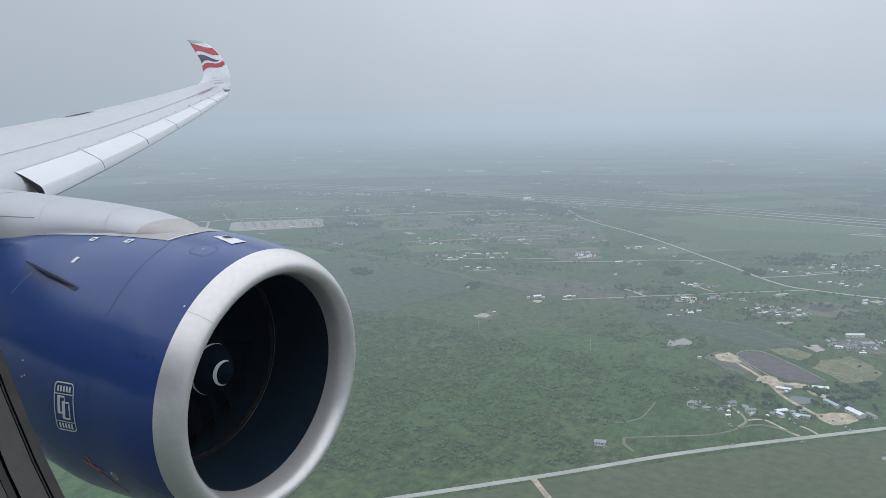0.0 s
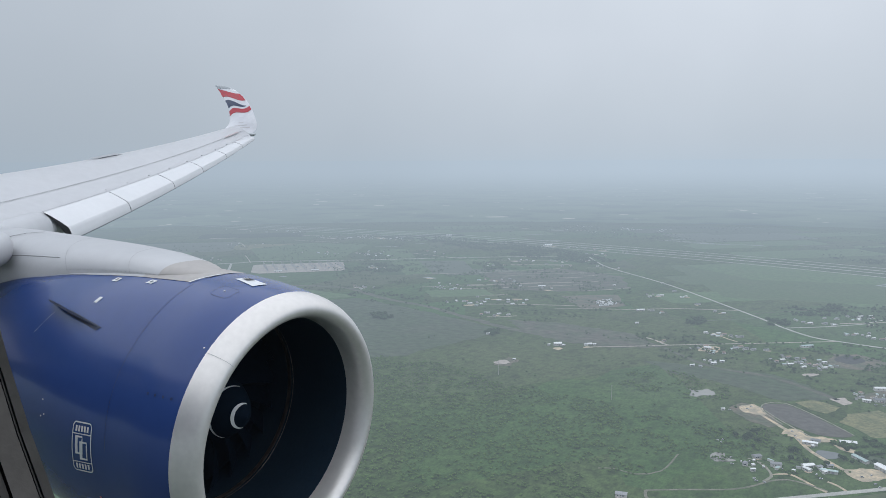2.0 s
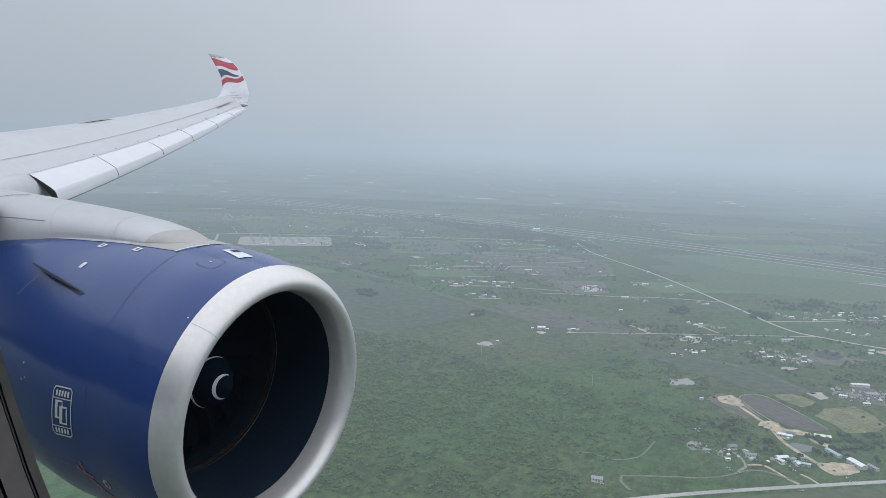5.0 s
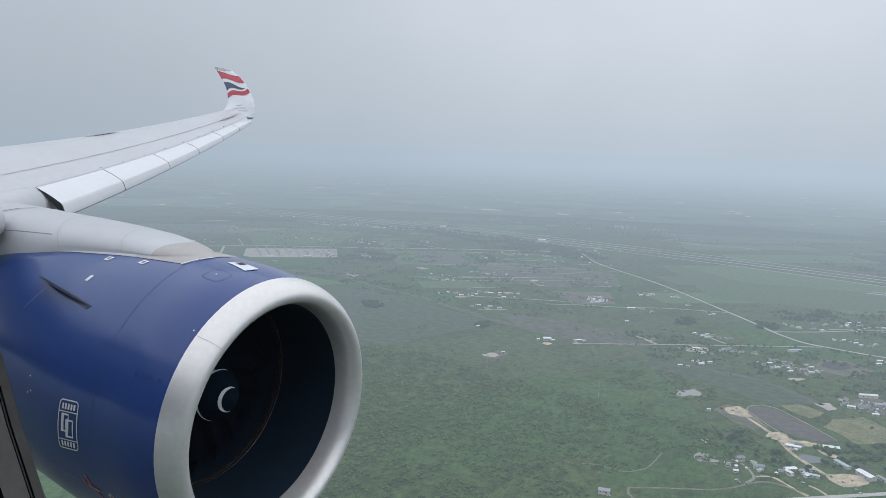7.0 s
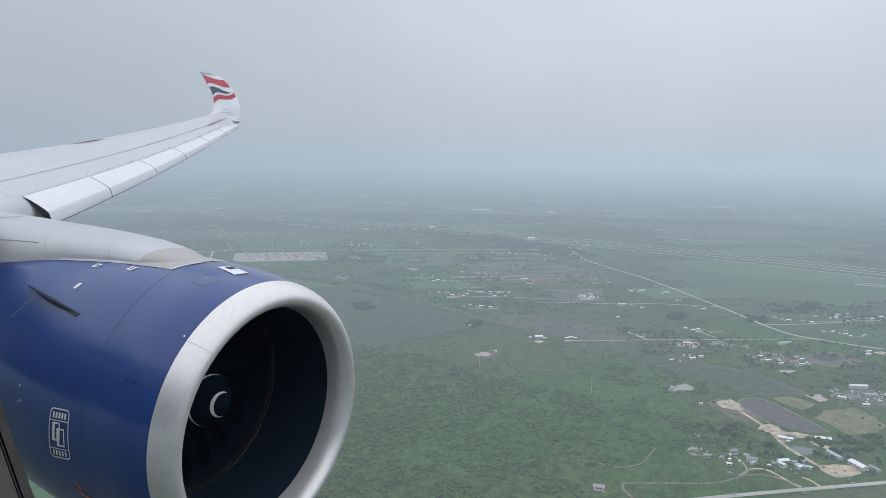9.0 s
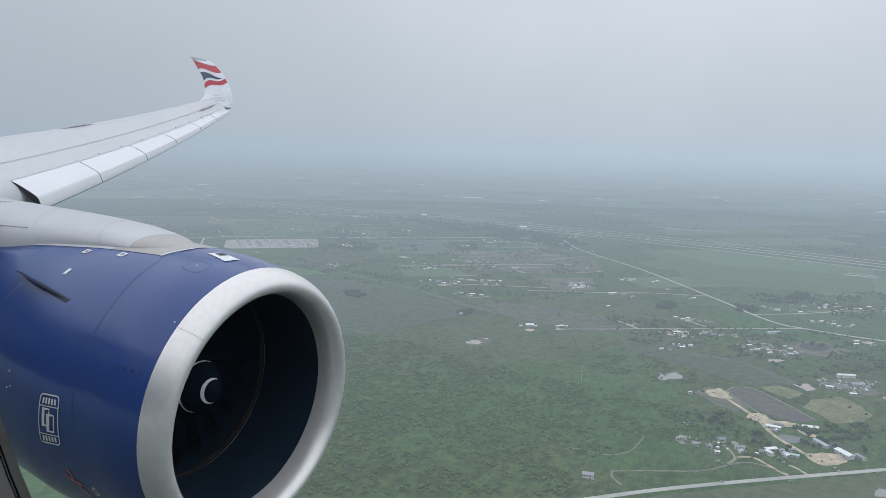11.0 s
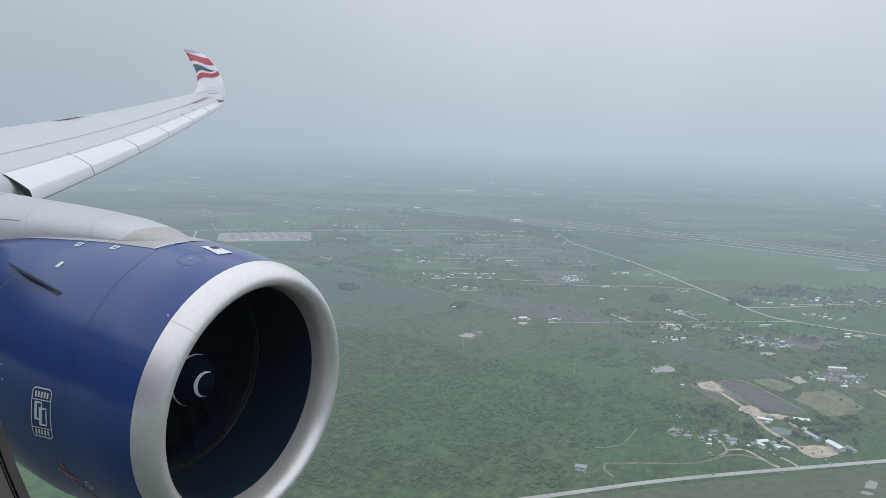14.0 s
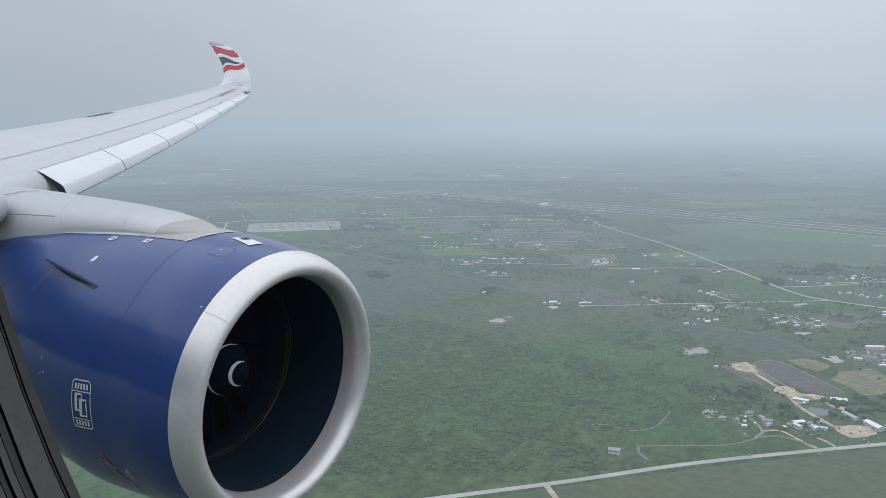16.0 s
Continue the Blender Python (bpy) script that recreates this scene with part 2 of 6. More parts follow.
for i, (elevation, seen) in enumerate(SKY):
    at = (EYE + FAR * math.tan(radians(elevation))) / 2600
    clear = math.exp(-FAR * HAZE / math.cos(radians(elevation)))
    e = ramp.color_ramp.elements[i] if i < 2 else ramp.color_ramp.elements.new(at)
    e.position, e.color = at, (*[a + (s - a) / clear for s, a in zip(seen, AIR)], 1)
# The backdrop's glow dims towards the tail, in slow uneven folds.
fade, folds, fold_range, dim = sn.new("ShaderNodeMapRange"), sn.new("ShaderNodeTexNoise"), sn.new("ShaderNodeMapRange"), sn.new("ShaderNodeMix")
fade.interpolation_type = "SMOOTHSTEP"
fade.inputs["From Min"].default_value, fade.inputs["From Max"].default_value = -5000.0, -1700.0
fade.inputs["To Min"].default_value, fade.inputs["To Max"].default_value = 0.54, 1.0
sl.new(sep.outputs["X"], fade.inputs["Value"])
folds.inputs["Scale"].default_value, folds.inputs["Detail"].default_value = 0.0011, 3.0
sl.new(sn["Texture Coordinate"].outputs["Object"], folds.inputs["Vector"])
fold_range.inputs["From Min"].default_value, fold_range.inputs["From Max"].default_value = 0.3, 0.7
fold_range.inputs["To Min"].default_value, fold_range.inputs["To Max"].default_value = 0.95, 1.05
sl.new(folds.outputs["Fac"], fold_range.inputs["Value"])
both_dim = sn.new("ShaderNodeMath")
both_dim.operation = "MULTIPLY"
sl.new(fade.outputs["Result"], both_dim.inputs[0])
sl.new(fold_range.outputs["Result"], both_dim.inputs[1])
dim.data_type, dim.blend_type = "RGBA", "MULTIPLY"
dim.inputs["Factor"].default_value = 1.0
sl.new(ramp.outputs["Color"], dim.inputs["A"])
sl.new(both_dim.outputs[0], dim.inputs["B"])
# Beyond the last fields the plain is painted in glow to the horizon: woods, pastures and pale water, with the haze's
# fade over distance mixed into the emission.
def maths(op, a, b=None):
    n = sn.new("ShaderNodeMath")
    n.operation = op
    for i, v in enumerate((a, b)):
        if isinstance(v, (int, float)):
            n.inputs[i].default_value = v
        elif v is not None:
            sl.new(v, n.inputs[i])
    return n.outputs[0]


def blend(factor, a, b):
    n = sn.new("ShaderNodeMix")
    n.data_type = "RGBA"
    sl.new(factor, n.inputs["Factor"])
    for key, v in (("A", a), ("B", b)):
        if isinstance(v, tuple):
            n.inputs[key].default_value = (*v, 1)
        else:
            sl.new(v, n.inputs[key])
    return n.outputs["Result"]


stretch = maths("DIVIDE", EYE, maths("MAXIMUM", maths("SUBTRACT", EYE, sep.outputs["Z"]), 5.0))
spread = sn.new("ShaderNodeCombineXYZ")
sl.new(maths("MULTIPLY", sep.outputs["X"], stretch), spread.inputs[0])
sl.new(maths("MULTIPLY", sep.outputs["Y"], stretch), spread.inputs[1])


def spots(size, low, high, detail=4.0):
    t, r = sn.new("ShaderNodeTexNoise"), sn.new("ShaderNodeMapRange")
    t.inputs["Scale"].default_value, t.inputs["Detail"].default_value, t.inputs["Roughness"].default_value = 1 / size, detail, 0.6
    sl.new(spread.outputs[0], t.inputs["Vector"])
    r.inputs["From Min"].default_value, r.inputs["From Max"].default_value = low, high
    sl.new(t.outputs["Fac"], r.inputs["Value"])
    return r.outputs["Result"]


soil = blend(spots(700, 0.42, 0.60), (0.052, 0.082, 0.060), (0.075, 0.110, 0.078))
soil = blend(spots(420, 0.50, 0.60), soil, (0.030, 0.046, 0.042))
soil = blend(spots(230, 0.67, 0.70, 2.0), soil, (0.36, 0.36, 0.34))
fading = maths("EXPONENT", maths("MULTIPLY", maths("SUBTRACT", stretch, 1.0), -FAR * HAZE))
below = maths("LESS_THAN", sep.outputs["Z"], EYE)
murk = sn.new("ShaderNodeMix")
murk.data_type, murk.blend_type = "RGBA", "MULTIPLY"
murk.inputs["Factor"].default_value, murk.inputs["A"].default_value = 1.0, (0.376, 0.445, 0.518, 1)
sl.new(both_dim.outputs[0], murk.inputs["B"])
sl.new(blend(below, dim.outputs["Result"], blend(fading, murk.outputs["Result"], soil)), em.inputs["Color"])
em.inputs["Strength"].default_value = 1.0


# ---- helpers of this scene ----
def mesh_of(name, bm, mat, sharp=35):
    me = bpy.data.meshes.new(name)
    bmesh.ops.recalc_face_normals(bm, faces=bm.faces)
    bm.to_mesh(me)
    bm.free()
    me.materials.append(mat)
    if sharp:
        me.polygons.foreach_set("use_smooth", [True] * len(me.polygons))
        me.set_sharp_from_angle(angle=radians(sharp))
    return me


def part(name, bm, mat, parent=None, label="", sharp=35):
    """One mesh object under a thing or under a part."""
    ob = new(name, mesh_of(name, bm, mat, sharp))
    ob.parent = parent
    return tagged(ob, label)


def thing(name, label, category, m=None, group="", kind=""):
    ob = new(name)
    ob.matrix_world = m or Matrix()
    ob.empty_display_size = 0.1
    return tagged(ob, label, category, group, kind)


def loft(sections, closed=True, caps=False):
    """A skin over rows of points; closed: each row is a ring."""
    bm = bmesh.new()
    rows = [[bm.verts.new(p) for p in s] for s in sections]
    k = len(rows[0])
    for a, b in zip(rows, rows[1:]):
        for i in range(k if closed else k - 1):
            j = (i + 1) % k
            bm.faces.new((a[i], a[j], b[j], b[i]))
    if caps:
        bm.faces.new(rows[0])
        bm.faces.new(rows[-1][::-1])
    return bm


def box(bm, sx, sy, sz, m=None, bevel=0.0):
    made = bmesh.ops.create_cube(bm, size=1, matrix=(m or Matrix()) @ Matrix.Diagonal((sx, sy, sz, 1)))
    if bevel:
        edges = list({e for v in made["verts"] for e in v.link_edges})
        bmesh.ops.bevel(bm, geom=edges, offset=bevel, segments=2, affect="EDGES")
    return bm


def lerp(a, b, f):
    return a + (b - a) * f


def along(table, x):
    """Value at x of a table of (x, value) rows in rising x."""
    return float(np.interp(x, [r[0] for r in table], [r[1] for r in table]))


# ---- the plain ----
bm = bmesh.new()
bmesh.ops.create_grid(bm, x_segments=40, y_segments=40, size=12000)
ground = tagged(new("ground", mesh_of("ground", bm, M["grass"], 0)), "hazy green pasture plain in a patchwork of fields", "ground", kind="structure")
arc = [radians(a) for a in np.linspace(60, 200, 71)]
# Glowing wall that carries the painted sky, far ground and haze.
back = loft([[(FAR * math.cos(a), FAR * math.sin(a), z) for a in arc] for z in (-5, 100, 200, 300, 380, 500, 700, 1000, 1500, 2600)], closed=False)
tagged(new("backdrop", mesh_of("backdrop", back, sky_far, 60)), "glowing backdrop painted with overcast haze and the far plain", "sky", kind="structure")


def rough_outline(points, step=12.0, sway=3.0, seed=0, corner=0.2):
    """A closed outline with its corners rounded and its edge made uneven."""
    pts = [Vector((*p, 0)) for p in points]
    for _ in range(2):
        pts = [q for a, b in zip(pts, pts[1:] + pts[:1]) for q in (a.lerp(b, corner), a.lerp(b, 1 - corner))]
    out = []
    for a, b in zip(pts, pts[1:] + pts[:1]):
        k = max(1, int((b - a).length / step))
        out += [a.lerp(b, i / k) for i in range(k)]
    return [p + Vector((noise.noise(p / 18 + Vector((seed, 0, 0))), noise.noise(p / 18 + Vector((0, seed, 9))), 0)) * sway + Vector((noise.noise(p / 4.3), noise.noise(p / 4.3 + Vector((5, 5, seed))), 0)) * min(sway, 3) * 0.6 for p in out]


def patch(name, points, mat, label, category, z=0.25, step=12.0, sway=4.0):
    bm = bmesh.new()
    rim = [bm.verts.new((p.x, p.y, z)) for p in rough_outline(points, step, sway, len(bpy.data.objects) * 0.37, 0.05 if name in ("field", "gravel_pad") else 0.2)]
    low = [bm.verts.new((v.co.x, v.co.y, -0.2)) for v in rim]
    bm.faces.new(rim)
    for i in range(len(rim)):
        j = (i + 1) % len(rim)
        bm.faces.new((rim[i], low[i], low[j], rim[j]))
    bmesh.ops.triangulate(bm, faces=[f for f in bm.faces if len(f.verts) > 4])
    return tagged(new(name, mesh_of(name, bm, mat, 0)), label, category, kind="structure")


def strip(name, points, width, mat, label, z=0.45, sway=0.0, kind="structure", shift=0.0):
    """A road along points, smoothed, moved sideways by shift, standing a little over the ground, with verges down to it."""
    pts = [Vector((*p, 0)) for p in points]
    fine = []
    for i in range(len(pts) - 1):
        p = [pts[max(0, min(len(pts) - 1, i + k))] for k in (-1, 0, 1, 2)]
        n = max(2, int((p[2] - p[1]).length / 14))
        for k in range(n):
            f = k / n
            fine.append(0.5 * ((2 * p[1]) + (p[2] - p[0]) * f + (2 * p[0] - 5 * p[1] + 4 * p[2] - p[3]) * f * f + (3 * p[1] - p[0] - 3 * p[2] + p[3]) * f ** 3))
    fine.append(pts[-1])
    rows = []
    for i, p in enumerate(fine):
        way = (fine[min(len(fine) - 1, i + 1)] - fine[max(0, i - 1)]).normalized()
        side = Vector((-way.y, way.x, 0))
        p = p + side * shift
        w = width * (1 + sway * noise.noise(p / 25)) / 2
        rows.append([p - side * (w + 0.6) + Vector((0, 0, -0.1)), p - side * w + Vector((0, 0, z)), p + side * w + Vector((0, 0, z)), p + side * (w + 0.6) + Vector((0, 0, -0.1))])
    return tagged(new(name, mesh_of(name, loft(rows, closed=False), mat, 0)), label, "road", kind=kind)


# Roads and tracks first, for trees and houses keep clear of them.
HIGHWAY = [(-5600, 2700), (-5048, 2865), (-3802, 3072), (-2893, 3175), (-2300, 3215), (-1560, 3175), (-930, 3110), (-330, 2995), (0, 2925), (270, 2880), (1200, 2700), (2600, 2420)]
COUNTY = [(-1369, 2840), (-1182, 2607), (-860, 2337), (-569, 2041), (-473, 1939), (-420, 1878), (-347, 1814), (-288, 1801), (-201, 1791), (-44, 1795), (105, 1795), (223, 1775), (378, 1752), (760, 1715)]
OLD_ROAD = [(-2671, 1563), (-2496, 1751), (-2382, 1914), (-2335, 2006), (-2118, 2200), (-1901, 2412), (-1754, 2561), (-1485, 2795)]
COUNTRY = [(-760, 240), (-560, 470), (-372, 699), (-256, 849), (-100, 1022), (25, 1157), (132, 1260), (237, 1366), (399, 1530), (900, 2080)]
DIRT = [(-1675, 959), (-1644, 1003), (-1590, 1054), (-1563, 1092), (-1545, 1085), (-1380, 932), (-1254, 817), (-1178, 749), (-1127, 703), (-1076, 662), (-905, 590)]
FARM_LANE = [(-305, 1217), (-261, 1171), (-240, 1148), (-217, 1110), (-202, 1088), (-174, 1061), (-157, 1046)]
WORK_LANE = [(-102, 1378), (-54, 1325), (0, 1249), (46, 1200), (62, 1196)]
strip("highway", HIGHWAY, 7, M["highway"], "pale concrete frontage road beside the highway", 0.45, 0, "structure", -118)
strip("highway", HIGHWAY, 10, M["highway"], "pale concrete highway carriageway across the plain", 0.45, 0, "structure", -34)
strip("highway", HIGHWAY, 10, M["highway"], "pale concrete highway carriageway across the plain", 0.45, 0, "structure", 34)
strip("highway", HIGHWAY, 7, M["highway"], "pale concrete frontage road beside the highway", 0.45, 0, "structure", 108)
strip("road", COUNTY, 5.8, M["concrete"], "pale county road running down the plain")
strip("road", OLD_ROAD, 8, M["concrete"], "pale county road past the substation")
strip("road", [(-2378, 1903), (-2264, 1801), (-2117, 1661)], 8, M["concrete"], "short pale side road")
strip("road", [(-2117, 1661), (-2051, 1642), (-1986, 1635), (-1907, 1659)], 6, M["gravel"], "pale gravel road along the creek")
strip("country_road", COUNTRY, 7, M["concrete"], "pale two-lane country road beside the farms", 0.5)
strip("country_road", [(-370, 694), (-327, 656), (-280, 614), (-215, 550), (-120, 460)], 6, M["dirt"], "pale lane meeting the country road", 0.5)
strip("dirt_road", DIRT, 9, M["dirt"], "pale dirt road between fields", 0.45, 0.2)
strip("dirt_road", [(-1438, 747), (-1389, 796), (-1345, 850), (-1322, 880)], 5, M["dirt"], "narrow pale farm lane", 0.45, 0.3)
strip("dirt_road", [(-1103, 686), (-1075, 718), (-1046, 753), (-1034, 754)], 5, M["dirt"], "narrow pale farm lane", 0.45, 0.3)
strip("dirt_road", [(-1660, 1200), (-1607, 1153), (-1549, 1092)], 3, M["track"], "worn field track", 0.45, 0.4)
strip("dirt_road", FARM_LANE, 5, M["dirt"], "pale farm lane round the pond", 0.45, 0.3)
strip("dirt_road", [(-332, 848), (-302, 872), (-254, 907), (-235, 933), (-223, 959), (-207, 975), (-184, 974), (-161, 966)], 2.6, M["rut"], "grey farm track", 0.45, 0.3)
strip("dirt_road", [(-332, 848), (-326, 832), (-308, 817)], 3, M["rut"], "short farm drive", 0.44, 0.3)
strip("dirt_road", [(-225, 981), (-214, 992), (-201, 991), (-174, 970), (-161, 963)], 3, M["dirt"], "pale worn farm drive", 0.44, 0.4)
strip("dirt_road", [(-264, 1018), (-246, 1010), (-232, 991), (-225, 974), (-229, 954)], 3, M["track"], "worn farm track", 0.42, 0.4)
strip("dirt_road", [(-167, 996), (-156, 991), (-144, 980)], 2.8, M["dirt"], "short farm drive", 0.42, 0.3)
strip("dirt_road", [(-406, 877), (-388, 888), (-361, 886), (-339, 914), (-342, 980)], 1.5, M["rut"], "faint cattle track", 0.42, 0.4)
strip("dirt_road", WORK_LANE, 7, M["bare"], "brown lane from the work yard to the road", 0.45, 0.3)
strip("dirt_road", [(-56, 1464), (-33, 1464), (-4, 1414)], 4, M["dirt"], "pale farm drive", 0.45, 0.3)
strip("dirt_road", [(16, 1419), (15, 1392), (53, 1347), (70, 1314), (67, 1269), (84, 1240), (108, 1234)], 5, M["dirt"], "winding pale farm lane to the country road", 0.45, 0.3)
strip("dirt_road", [(111, 1556), (169, 1493), (212, 1438), (254, 1391)], 3, M["track"], "narrow worn track", 0.45, 0.3)
strip("dirt_road", [(283, 1733), (306, 1715), (321, 1750)], 7, M["dirt"], "pale looping drive", 0.45, 0.3)
strip("road", [(-420, 1878), (-349, 1944), (-289, 2017), (-199, 2124), (150, 1960)], 3.4, M["concrete"], "narrow pale lane")
strip("road", [(-698, 1458), (-630, 1513), (-571, 1567), (-431, 1686), (-299, 1799)], 2.6, M["gravel"], "narrow pale lane")
strip("road", [(-956, 1788), (-872, 1848), (-793, 1894), (-706, 1967), (-618, 2011), (-567, 2033)], 2.6, M["gravel"], "narrow pale lane")
strip("road", [(-638, 1606), (-615, 1597), (-587, 1573), (-571, 1567)], 4, M["gravel"], "short pale lane")
strip("road", [(-466, 1677), (-493, 1696), (-535, 1732)], 3, M["dirt"], "short pale lane")
strip("road", [(-590, 1860), (-493, 1966)], 2.5, M["wet"], "faint lane")
strip("road", [(-526, 2011), (-437, 2122), (-350, 2234)], 3, M["bare"], "brown lane beyond the county road")
strip("road", [(-327, 2002), (-221, 2097), (-102, 2213)], 3, M["gravel"], "pale lane between homes")
strip("far_road", [(-155, 4600), (-14, 4154), (132, 3688), (221, 3367), (420, 2990)], 12, M["concrete"], "pale straight road beyond the highway")
strip("far_road", [(84, 3836), (168, 3546), (225, 3328)], 8, M["concrete"], "pale slip road beyond the highway")
for a, b, w in (((-2062, 2246), (-1934, 2363), 5), ((-2032, 2555), (-1718, 2512), 5), ((-1708, 2498), (-1346, 2735), 6), ((-1482, 2440), (-1334, 2551), 5), ((-1280, 2216), (-1146, 2333), 5), ((-1360, 1992), (-1198, 2162), 5), ((-1356, 1896), (-1076, 2193), 5), ((-1158, 2356), (-1126, 2418), 5), ((-1427, 2258), (-1173, 2429), 4), ((-1472, 2292), (-1306, 2477), 4), ((-1024, 2087), (-932, 2219), 4), ((-1042, 1601), (-990, 1654), 5), ((-1643, 2068), (-1375, 2359), 3), ((-1161, 1931), (-1225, 1851), 5)):
    strip("dirt_road", [a, (lerp(a[0], b[0], 0.5) + 6, lerp(a[1], b[1], 0.5) - 4), b], w * 0.55, M["gravel"], "pale track between the homesteads", 0.43, 0.5)
for a, b, w in (((-1458, 1870), (-1355, 1968), 5), ((-1355, 1968), (-1063, 2275), 6), ((-1422, 2169), (-1289, 2271), 4), ((-1359, 2179), (-1341, 2282), 4), ((-1170, 1724), (-934, 1858), 5), ((-1503, 2470), (-1320, 2594), 5), ((-1238, 2540), (-1133, 2598), 5), ((-1346, 2363), (-1051, 2480), 4), ((-2471, 1713), (-2397, 1791), 5), ((-2574, 1906), (-2443, 1815), 5), ((-2546, 2109), (-2336, 1961), 5), ((-2843, 2654), (-2567, 2692), 5), ((-2979, 2436), (-2803, 2326), 6)):
    strip("dirt_road", [a, (lerp(a[0], b[0], 0.5) - 5, lerp(a[1], b[1], 0.5) + 5), b], w * 0.55, M["gravel" if w > 4 else "track"], "pale track among the hazy homes", 0.43, 0.5)

# Fields, from the largest to the small ones laid over them.
patch("field", [(-1655, 1203), (-1605, 1427), (-1480, 1621), (-1294, 1592), (-1097, 1540), (-942, 1498), (-929, 1437), (-964, 1180), (-1041, 1076), (-1061, 1079), (-1146, 940), (-1240, 824), (-1346, 914), (-1540, 1088)], M["brown"], "brown fallow field beside the dirt road", "field", 0.2, 24, 14)
patch("field", [(-991, 1599), (-859, 1639), (-680, 1629), (-573, 1540), (-668, 1475), (-770, 1471), (-875, 1507)], M["paddock"], "dull brown damp pasture strip", "field", 0.18, 15, 14)
patch("field", [(-569, 1414), (-466, 1433), (-341, 1459), (-241, 1385), (-219, 1356), (-292, 1299), (-387, 1345), (-493, 1362)], M["brown"], "dull brown pasture above the arena", "field", 0.19, 15, 12)
patch("field", [(-1471, 2220), (-1306, 2477), (-1046, 2421), (-937, 2215), (-1019, 2078), (-1223, 1969)], M["paddock"], "dull brown paddocks with scattered homes", "field", 0.15, 25, 20)
patch("field", [(-1038, 1974), (-913, 2080), (-822, 1931), (-895, 1829)], M["bare"], "bare brown ground under parked trailers", "field", 0.2, 25, 10)
patch("field", [(-2027, 2208), (-1896, 2350), (-1612, 2095), (-1728, 1993)], M["leaf_dark"], "dark green crop field", "field", 0.2, 25, 6)
patch("field", [(-1869, 2351), (-1714, 2469), (-1497, 2232), (-1592, 2113)], M["wet"], "dull green crop field", "field", 0.19, 25, 6)
patch("field", [(-2230, 2571), (-2141, 2654), (-1590, 2114), (-1663, 2050)], M["fresh"], "bright green meadow strip", "field", 0.22, 25, 8)
patch("field", [(-2717, 2278), (-2686, 2611), (-2407, 2706), (-2154, 2256), (-2351, 2026)], M["fresh"], "bright green meadow behind the substation", "field", 0.2, 25, 8)
patch("field", [(-1973, 1362), (-1898, 1542), (-1685, 1643), (-1498, 1647), (-1603, 1449), (-1707, 1284), (-1786, 1204)], M["fresh"], "green mown field below the creek", "field", 0.18, 25, 8)
patch("field", [(-1633, 943), (-1544, 1072), (-1361, 904), (-1418, 833), (-1481, 775)], M["meadow"], "green grazed field with a small farm", "field", 0.19, 25, 6)
patch("field", [(-1440, 729), (-1319, 864), (-1105, 690), (-1077, 625), (-1263, 497)], M["meadow"], "green grazed field beside the dirt road", "field", 0.17, 25, 6)
patch("field", [(-1084, 952), (-1135, 917), (-1038, 835), (-923, 739), (-878, 770), (-962, 866)], M["fresh"], "mown green strip under the power line", "field", 0.17, 25, 6)
patch("field", [(-152, 2562), (292, 2635), (366, 1871), (183, 1869), (-3, 2066)], M["fresh"], "smooth green open pasture", "field", 0.16, 30, 16)
patch("field", [(-1034, 2799), (-544, 2777), (-256, 2663), (-223, 2349), (-440, 2272), (-649, 2208)], M["meadow"], "plain green pasture below the highway", "field", 0.14, 30, 16)
patch("field", [(-806, 3003), (-277, 2853), (-263, 2724), (-674, 2586), (-975, 2811)], M["fresh"], "pale green strip below the highway", "field", 0.15, 30, 12)
patch("meadow", [(-830, 60), (-366, 693), (-248, 837), (-96, 1011), (28, 1144), (136, 1247), (240, 1353), (401, 1510), (1100, 2000), (1900, 1300), (700, 200), (-300, -300)], M["olive"], "dull olive grazed meadow beyond the country road", "field", 0.2, 30, 4)
patch("field", [(169, 770), (220, 836), (298, 932), (340, 863), (357, 813), (203, 701)], M["meadow"], "rough green hollow with bushes", "field", 0.24, 12, 10)
patch("field", [(-348, 1218), (-337, 1253), (-304, 1246), (-259, 1178), (-270, 1158), (-300, 1168), (-332, 1197)], M["bare"], "brown bare ground beside the arena", "field", 0.27, 5, 3)
patch("riding_arena", [(-308, 1253), (-306, 1270), (-280, 1286), (-231, 1248), (-184, 1203), (-170, 1191), (-172, 1175), (-213, 1161), (-268, 1200), (-300, 1235)], M["dark_soil"], "dark earth riding arena", "arena", 0.32, 3, 2)
strip("dirt_road", [(-260, 1181), (-298, 1226), (-308, 1250), (-306, 1273), (-281, 1289), (-231, 1251), (-184, 1206), (-169, 1189)], 1.3, M["track"], "pale worn rim of the riding arena", 0.5, 0.3)
strip("dirt_road", [(-218, 1151), (-247, 1178), (-279, 1211), (-299, 1236)], 1.4, M["track"], "pale worn line along the arena", 0.5, 0.3)
patch("field", [(-271, 1304), (-248, 1333), (-206, 1315), (-219, 1270), (-244, 1279)], M["dry"], "dry yellow mown patch", "field", 0.3, 6, 4)
patch("field", [(-192, 1285), (-159, 1334), (-131, 1309), (-107, 1268), (-113, 1220), (-147, 1195), (-172, 1221), (-196, 1243)], M["dry"], "dry yellow mown paddock", "field", 0.3, 6, 4)
patch("field", [(-231, 1354), (-214, 1375), (-197, 1351), (-205, 1330)], M["gravel"], "pale bare strip beside the paddock", "field", 0.3, 5, 3)
patch("field", [(-278, 1577), (-282, 1678), (-235, 1704), (-185, 1657), (-203, 1582), (-247, 1567)], M["bare"], "bare brown ground round a dug-out pit", "field", 0.24, 8, 8)
